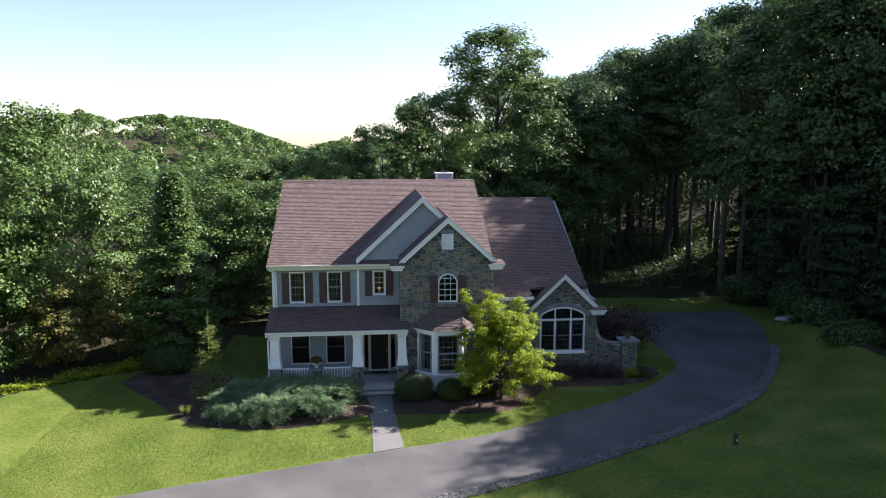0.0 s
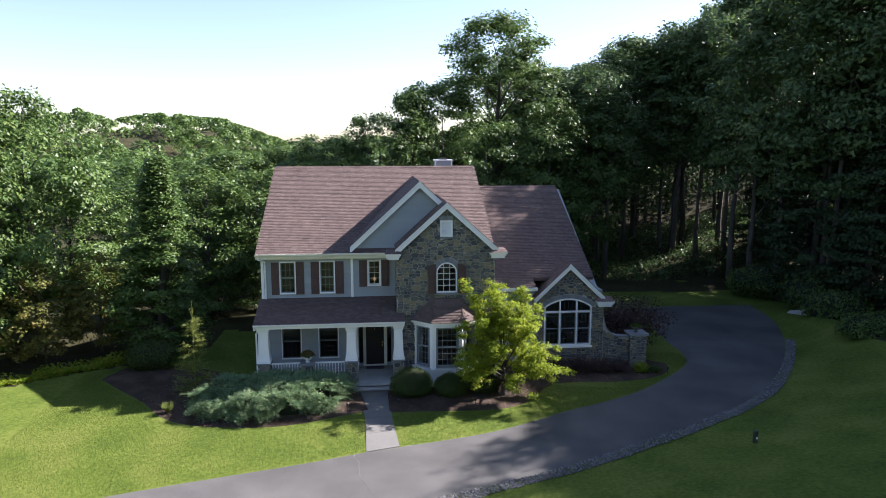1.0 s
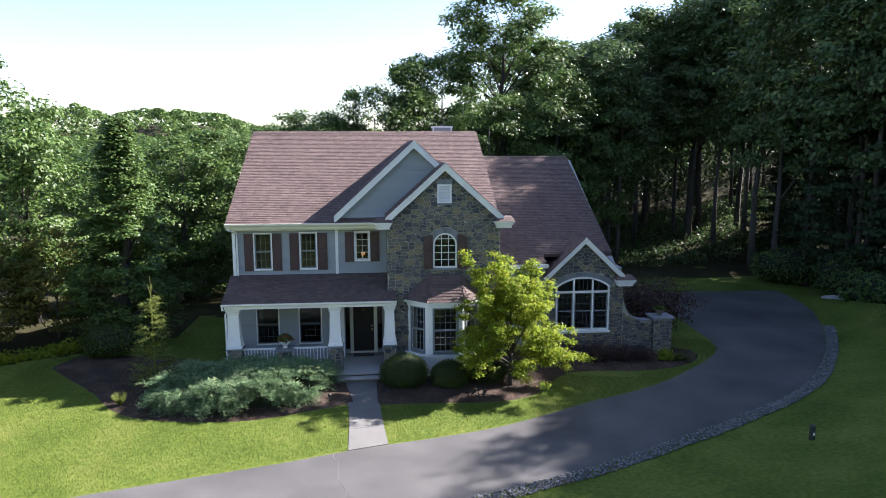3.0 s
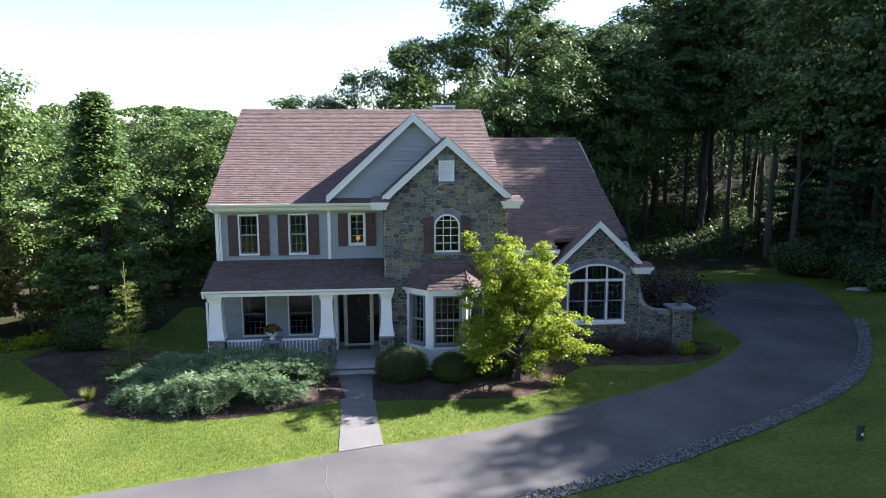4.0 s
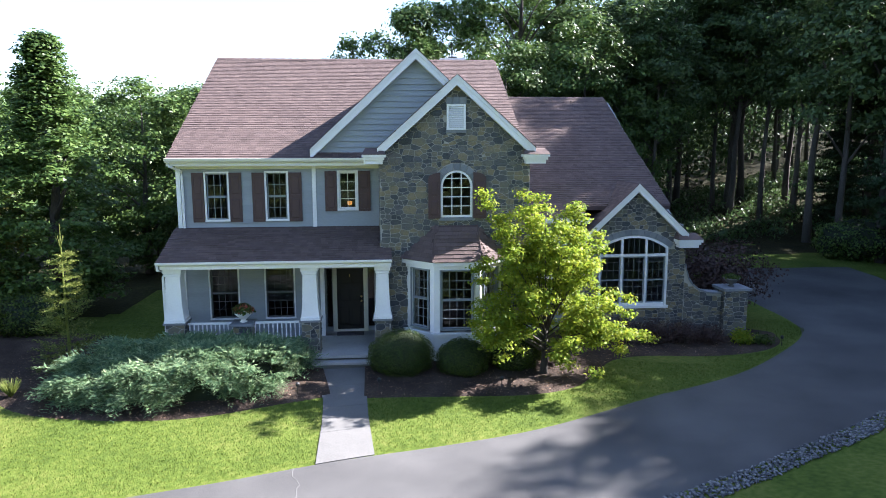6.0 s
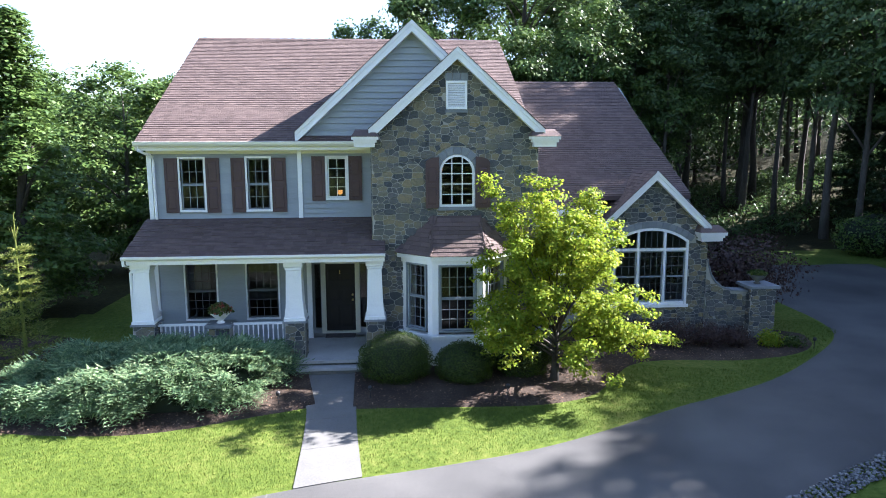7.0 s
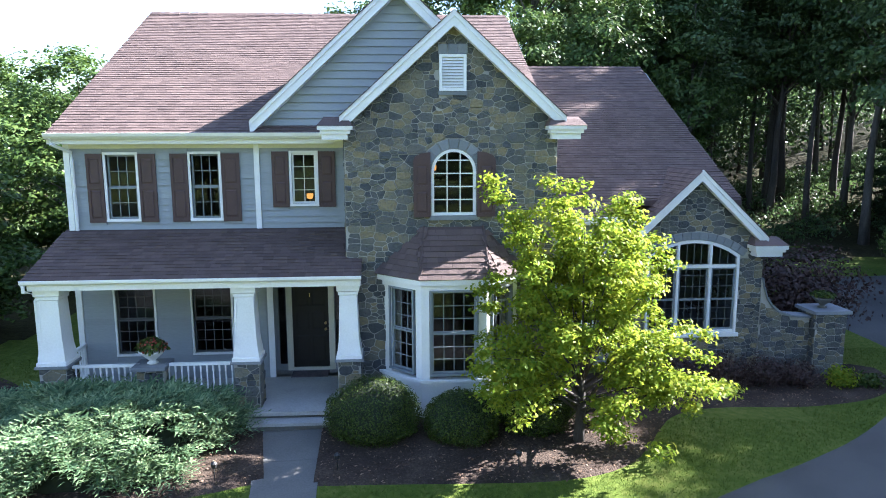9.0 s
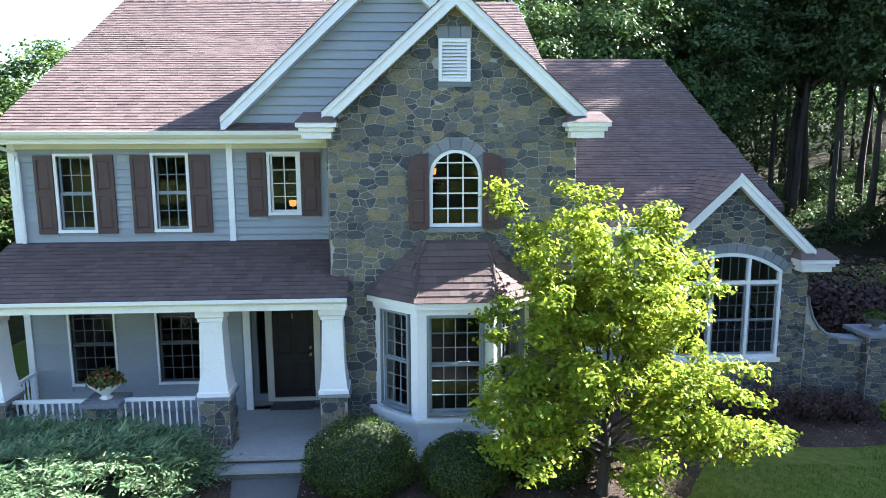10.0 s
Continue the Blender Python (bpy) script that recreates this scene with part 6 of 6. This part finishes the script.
def plumes(name, base, way, length, material, rng):
    """Feathery fans: a stem that droops at its tip, twigs on both sides, slim needle tufts on each twig."""
    n = len(base)
    way = unit(way)
    side = unit(np.cross(way, np.array([0, 0, 1.0]) + rng.normal(size=(n, 3)) * 0.3))
    up = unit(np.cross(side, way))
    c, al, ac, L, W = [], [], [], [], []
    for t in np.linspace(0.12, 1.0, 7):
        stem = base + way * (length * t)[:, None] + np.array([0, 0, -0.22]) * (length * t * t)[:, None]
        for k in (-1, 1):
            twig = unit(way * 0.8 + side * k * 0.62 + up * 0.1 + rng.normal(size=(n, 3)) * 0.14)
            tl = length * 0.4 * (1.08 - 0.75 * t) * rng.uniform(0.75, 1.25, n)
            for f in (0.3, 0.62, 0.95):
                a = unit(twig + rng.normal(size=(n, 3)) * 0.28)
                ll = tl * 0.55 * rng.uniform(0.8, 1.25, n)
                c.append(stem + twig * (tl * f)[:, None])
                al.append(a)
                ac.append(unit(np.cross(a, up + np.array([0.3, 0, 0.2]) + rng.normal(size=(n, 3)) * 0.3)))
                L.append(ll)
                W.append(ll * rng.uniform(0.24, 0.42, n))
    return small_leaves(name, *map(np.concatenate, (c, al, ac, L, W)), material)


def juniper(label, seed, spans, boughs, m):
    """A spreading juniper in lobes: (x, y, radius x, radius y, height). Its boughs end in tufts of feathery plumes, in tiers."""
    rng = np.random.default_rng(seed)
    j = thing("juniper", label, "shrub", m, "junipers")
    base, way = [], []
    bm = bmesh.new()
    tot = sum(s[2] * s[3] for s in spans)
    for x, y, rx, ry, h in spans:
        k = int(boughs * rx * ry / tot)
        for _ in range(k):
            a, r = rng.uniform(0, 2 * np.pi), math.sqrt(rng.uniform(0.02, 1))
            if r > 0.75 and math.sin(a) > 0.5:
                a = -a
            ca, sa = math.cos(a), math.sin(a)
            z = h * (1 - 0.5 * r ** 3) * (0.92 + 0.25 * noise.noise((ca * r * 2 + x, sa * r * 2 + y, seed)))
            if r > 0.6:
                z *= rng.choice((0.34, 0.55, 0.78, 1.0, 1.0))
            az = a + rng.normal(0, 0.5)
            for _ in range(9):
                b = az + rng.normal(0, 0.42)
                base.append((x + ca * r * rx * 0.9 + rng.normal(0, 0.09), y + sa * r * ry * 0.9 + rng.normal(0, 0.09), z + rng.normal(0, 0.045)))
                way.append((math.cos(b), math.sin(b) - 0.15, 0.3 - 0.22 * r + rng.normal(0, 0.1)))
        # near-black lump under each lobe paints the dark between boughs
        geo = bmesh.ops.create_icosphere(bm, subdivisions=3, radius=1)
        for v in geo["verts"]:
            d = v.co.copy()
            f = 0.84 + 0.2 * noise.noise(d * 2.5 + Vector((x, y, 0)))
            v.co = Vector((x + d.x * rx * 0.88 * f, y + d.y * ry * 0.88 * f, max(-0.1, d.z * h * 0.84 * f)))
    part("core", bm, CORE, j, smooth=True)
    base, way = np.array(base), np.array(way)
    tagged(part("foliage", plumes("foliage", base, way, rng.uniform(0.42, 0.78, len(base)), JUNIPER, rng), None, j), kind="stuff")


juniper("wide spreading grey-green juniper before the porch", 71, [(-1.15, -3.65, 1.25, 1.1, 0.85), (0.2, -3.95, 1.4, 1.15, 1.0), (1.6, -3.85, 1.4, 1.15, 1.12), (2.75, -3.4, 1.05, 1.05, 1.1)], 280, pose(0, 0, -0.45))
juniper("dark shaded juniper against the porch", 72, [(-0.7, -2.75, 1.2, 0.65, 0.95), (0.9, -2.7, 1.4, 0.65, 1.05), (2.4, -2.6, 1.3, 0.6, 1.0), (3.4, -2.55, 0.7, 0.5, 0.8)], 250, pose(0, 0, -0.4))


def spruce(m, height, radius, seed):
    rng = np.random.default_rng(seed)
    s = thing("spruce", "young spruce with a bare pointed leader", "tree", m)
    base, way, ln = [], [], []
    for k in range(16):
        f = k / 16
        z, r = 0.15 + f * height * 0.8, radius * (1 - f) ** 0.85
        for b in range(10 - k // 3):
            a = rng.uniform(0, 2 * np.pi)
            for q in np.arange(0.1, 1.0, 0.1):
                base.append((math.cos(a) * r * q, math.sin(a) * r * q, z - 0.1 * r * q + 0.25 * r * q * q))
                way.append((math.cos(a) + rng.normal() * 0.5, math.sin(a) + rng.normal() * 0.5, 0.35))
                ln.append(rng.uniform(0.24, 0.42))
    tagged(part("foliage", sprays("foliage", np.array(base), np.array(way), np.array(ln), SPRUCE, rng, pairs=5), None, s), kind="stuff")
    bm = bmesh.new()
    tube(bm, [(0, 0, -0.1), (0, 0, height * 0.6), (0.02, 0, height)], [0.06, 0.03, 0.008], 6)
    for k in range(5):
        a = k * 1.256
        tube(bm, [(0, 0, height * 0.83), (math.cos(a) * 0.12, math.sin(a) * 0.12, height * 0.92)], [0.012, 0.006], 5)
    part("trunk", bm, SPRUCE, s)


spruce(gz(-2.85, -1.9), 4.4, 1.0, 81)

# ornamental grass tuft
rng = np.random.default_rng(83)
n = 420
a = rng.uniform(0, 2 * np.pi, n)
w = unit(np.stack([np.cos(a) * 0.5, np.sin(a) * 0.5, rng.uniform(0.6, 1.3, n)], 1))
L = rng.uniform(0.3, 0.62, n)
ac = unit(np.cross(w, rng.normal(size=(n, 3))))
tuft = thing("ornamental_grass", "yellow-green grass tuft at the edge of the bed", "plant", gz(-3.5, -3.95))
tagged(part("blades", cards("blades", w * L[:, None] / 2, w, ac, L, 0.016 * np.ones(n), SPRUCE), None, tuft), kind="stuff")


# the small tree before the bay
def dogwood(m):
    rng = np.random.default_rng(91)
    t = thing("dogwood", "small sunlit yellow-green dogwood tree in mulch", "tree", m)
    bm = bmesh.new()
    tube(bm, [(0, 0, -0.1), (0.02, 0, 0.35), (0.05, 0.02, 0.8), (0.03, 0.0, 1.35)], [0.13, 0.105, 0.09, 0.07], 9)
    part("trunk", bm, BARK, t, smooth=True)
    tips = []
    # two leading shoots stand above the rest
    leaders = [Vector((-1.8, 0.1, 5.25)), Vector((-0.6, 0.1, 5.2)), Vector((0.95, -0.1, 4.75))]
    for i in range(33):
        a = i * 2.4 + rng.uniform(-0.3, 0.3)
        z0 = 0.6 + 1.35 * min(1, i / 30)
        f = min(1, i / 30)
        reach = (2.7 * (1 - 0.66 * f ** 1.3)) * rng.uniform(0.75, 1.08)
        end = Vector((math.cos(a) * reach, math.sin(a) * reach * 0.9, z0 + 0.25 + 2.9 * f ** 1.25 + rng.uniform(-0.15, 0.25)))
        if i >= 30:
            end = leaders[i - 30]
        st = Vector((0.03, 0, min(z0, 1.3)))
        mid = st.lerp(end, 0.5) + Vector((0, 0, 0.22))
        r = 0.035 * (1 - 0.4 * f)
        bm = bmesh.new()
        tube(bm, [st, st.lerp(mid, 0.5) + Vector((0, 0, 0.05)), mid, mid.lerp(end, 0.6), end], [r, r * 0.8, r * 0.6, r * 0.35, r * 0.12], 5)
        part("limb", bm, BARK, t, smooth=True)
        for q in (0.4, 0.5, 0.6, 0.7, 0.8, 0.9, 1.0) if i >= 30 else (0.4, 0.55, 0.7, 0.85, 1.0):
            b = (mid.lerp(end, (q - 0.4) / 0.6))
            for _ in range(2 if i >= 30 else 3):
                tips.append(b + Vector(rng.normal(0, 0.08 if i >= 30 else 0.22, 3)) * (0.6 + 0.6 * q) * Vector((1, 1, 0.6)).length / 1.6)
    c = np.array([v[:] for v in tips])
    per = 88
    d = unit(rng.normal(size=(len(c) * per, 3)))
    p = np.repeat(c, per, axis=0) + d * rng.uniform(0.04, 0.3, (len(d), 1)) * np.array([1.15, 1.15, 0.55])
    nor = unit(d * 0.4 + np.array([0.15, 0, 0.8]) + rng.normal(size=d.shape) * 0.4)
    al, ac = leaf_frame(nor, rng)
    al[:, 2] -= 0.45
    n = len(p)
    tagged(part("crown", cards("crown", p, unit(al), ac, rng.uniform(0.075, 0.135, n), rng.uniform(0.045, 0.08, n), LEAF_DOG, 0.22), None, t), kind="stuff")


dogwood(gz(11.15, -3.4))


# ---- small things outside ----
def path_light(x, y, h=0.32):
    p = thing("path_light", "small black path light staked in the bed", "lamp", gz(x, y), "path lights")
    bm = bmesh.new()
    tube(bm, [(0, 0, -0.05), (0, 0, h)], [0.012, 0.012], 6)
    part("stake", bm, IRON, p)
    bm = bmesh.new()
    lathe(bm, [(0.03, h - 0.06), (0.05, h - 0.05), (0.06, h + 0.02), (0.02, h + 0.06)], sides=8)
    part("head", bm, IRON, p)


for x, y in ((6.35, -4.2), (9.75, -4.35), (20.3, -0.4), (4.15, -4.4)):
    path_light(x, y)
po = thing("bollard", "short dark green marker post in the grass", "post", gz(19.75, -9.5))
bm = bmesh.new()
lathe(bm, [(0.09, -0.1), (0.09, 0.36), (0.1, 0.37), (0.1, 0.46), (0.07, 0.5)], sides=10)
part("post", bm, POST, po)
bm = bmesh.new()
box(bm, -0.03, 0.03, -0.102, -0.09, 0.18, 0.26)
part("plate", bm, WHITE, po, "small pale plate")
bm = bmesh.new()
bmesh.ops.create_icosphere(bm, subdivisions=3, radius=1)
for v in bm.verts:
    k = 1 + 0.25 * noise.noise(v.co * 1.7)
    v.co = Vector((v.co.x * 0.75, v.co.y * 0.5, v.co.z * 0.26)) * k
tagged(new("boulder", solid("boulder", bm, ROCK, True)), "pale flat boulder beside the drive", "rock").matrix_basis = gz(34.6, 10.6, 0.08)

# gravel edging
rng = np.random.default_rng(101)
line = resample(LOWER, 400)
bm = bmesh.new()
bmesh.ops.create_icosphere(bm, subdivisions=1, radius=1)
iv = np.array([v.co[:] for v in bm.verts])
fi = [[v.index for v in f.verts] for f in bm.faces]
bm.free()
vs, fs = [], []
keep = [i for i in range(len(line) - 1) if 4 < line[i][0] < 30]
for _ in range(9000):
    i = keep[rng.integers(len(keep))]
    d = line[i + 1] - line[i]
    d = d / np.hypot(*d)
    q = line[i] + d * rng.uniform(0, 0.3) + np.array([d[1], -d[0]]) * rng.uniform(-0.03, 0.5)
    s = rng.uniform(0.016, 0.045)
    sh = iv * np.array([1, rng.uniform(0.6, 1), rng.uniform(0.45, 0.8)]) * s * rng.uniform(0.8, 1.2, (len(iv), 1))
    a = rng.uniform(0, 6.28)
    rot = np.array([[math.cos(a), -math.sin(a), 0], [math.sin(a), math.cos(a), 0], [0, 0, 1]])
    o = len(vs)
    vs.extend(map(tuple, sh @ rot.T + np.array([q[0], q[1], ground_z(*q) + 0.02 + rng.uniform(0, 0.04)])))
    fs.extend([[o + k for k in f] for f in fi])
me = bpy.data.meshes.new("gravel_strip")
me.from_pydata(vs, [], fs)
me.materials.append(GRAVEL)
tagged(new("gravel_strip", me), "strip of grey gravel edging the drive", "gravel", kind="stuff")


# mulch chips and grass blades
def inside(poly, x, y):
    c = False
    for (ax, ay), (bx, by) in zip(poly, poly[1:] + poly[:1]):
        if (ay > y) != (by > y) and x < (bx - ax) * (y - ay) / (by - ay) + ax:
            c = not c
    return c


BED1 = [(5.95, -4.72), (8.5, -4.85), (10.6, -4.95), (12.0, -4.5), (12.9, -3.2), (13.8, -1.9), (15.6, -1.4), (17.6, -1.3), (19.4, -1.0), (20.6, -0.1), (19.9, 1.8), (19.0, 1.2), (13, 0.9), (11.5, 0.5), (10.3, -1.3), (5.9, -2.2)]
BED2 = [(5.05, -4.5), (3.6, -5.1), (2.0, -5.6), (0.2, -5.75), (-1.9, -5.55), (-3.6, -4.7), (-4.8, -3.0), (-8.0, 0.6), (-7.0, 3.0), (-1.5, 0.5), (0.2, -1.9), (4.6, -2.2)]
WALKP = WALK_L + WALK_R[::-1]
rng = np.random.default_rng(111)
pts = []
while len(pts) < 7000:
    x, y = rng.uniform(-5, 20.5), rng.uniform(-5.8, 1)
    if inside(BED1, x, y) or inside(BED2, x, y):
        pts.append((x, y, ground_z(x, y) + 0.055 + rng.uniform(0, 0.02)))
p = np.array(pts)
al, ac = leaf_frame(unit(rng.normal(size=p.shape) * 0.35 + np.array([0, 0, 1])), rng)
tagged(new("mulch_chips", cards("mulch_chips", p, al, ac, rng.uniform(0.03, 0.1, len(p)), rng.uniform(0.015, 0.04, len(p)), CHIP, 0.1)), "loose bark chips and dry leaves on the beds", "mulch", kind="stuff")
upx, upy = np.array(UPPER)[:15].T
pts = []
while len(pts) < 52000:
    x, y = rng.uniform(-9, 22.4), rng.uniform(-12, 3)
    if y < np.interp(x, upx, upy) + 0.02 or inside(BED1, x, y) or inside(BED2, x, y) or inside(WALKP, x, y) or (x < 17 and y > -2.2 and x > -1) or (x > 17 and y > 1.4 and x < 19.6):
        continue
    if x < -3 and y > 2.6 + 0.62 * (x + 7.6):
        continue
    pts.append((x, y))
p = np.array([(x, y, ground_z(x, y)) for x, y in pts])
n = len(p)
w = unit(rng.normal(size=(n, 3)) * 0.45 + np.array([0, 0, 1]))
L = rng.uniform(0.04, 0.085, n)
ac = unit(np.cross(w, rng.normal(size=(n, 3))))
tagged(new("grass", cards("grass", p + w * L[:, None] * 0.45, w, ac, L, rng.uniform(0.008, 0.016, n), BLADE)), "short mown lawn grass", "grass", kind="stuff")
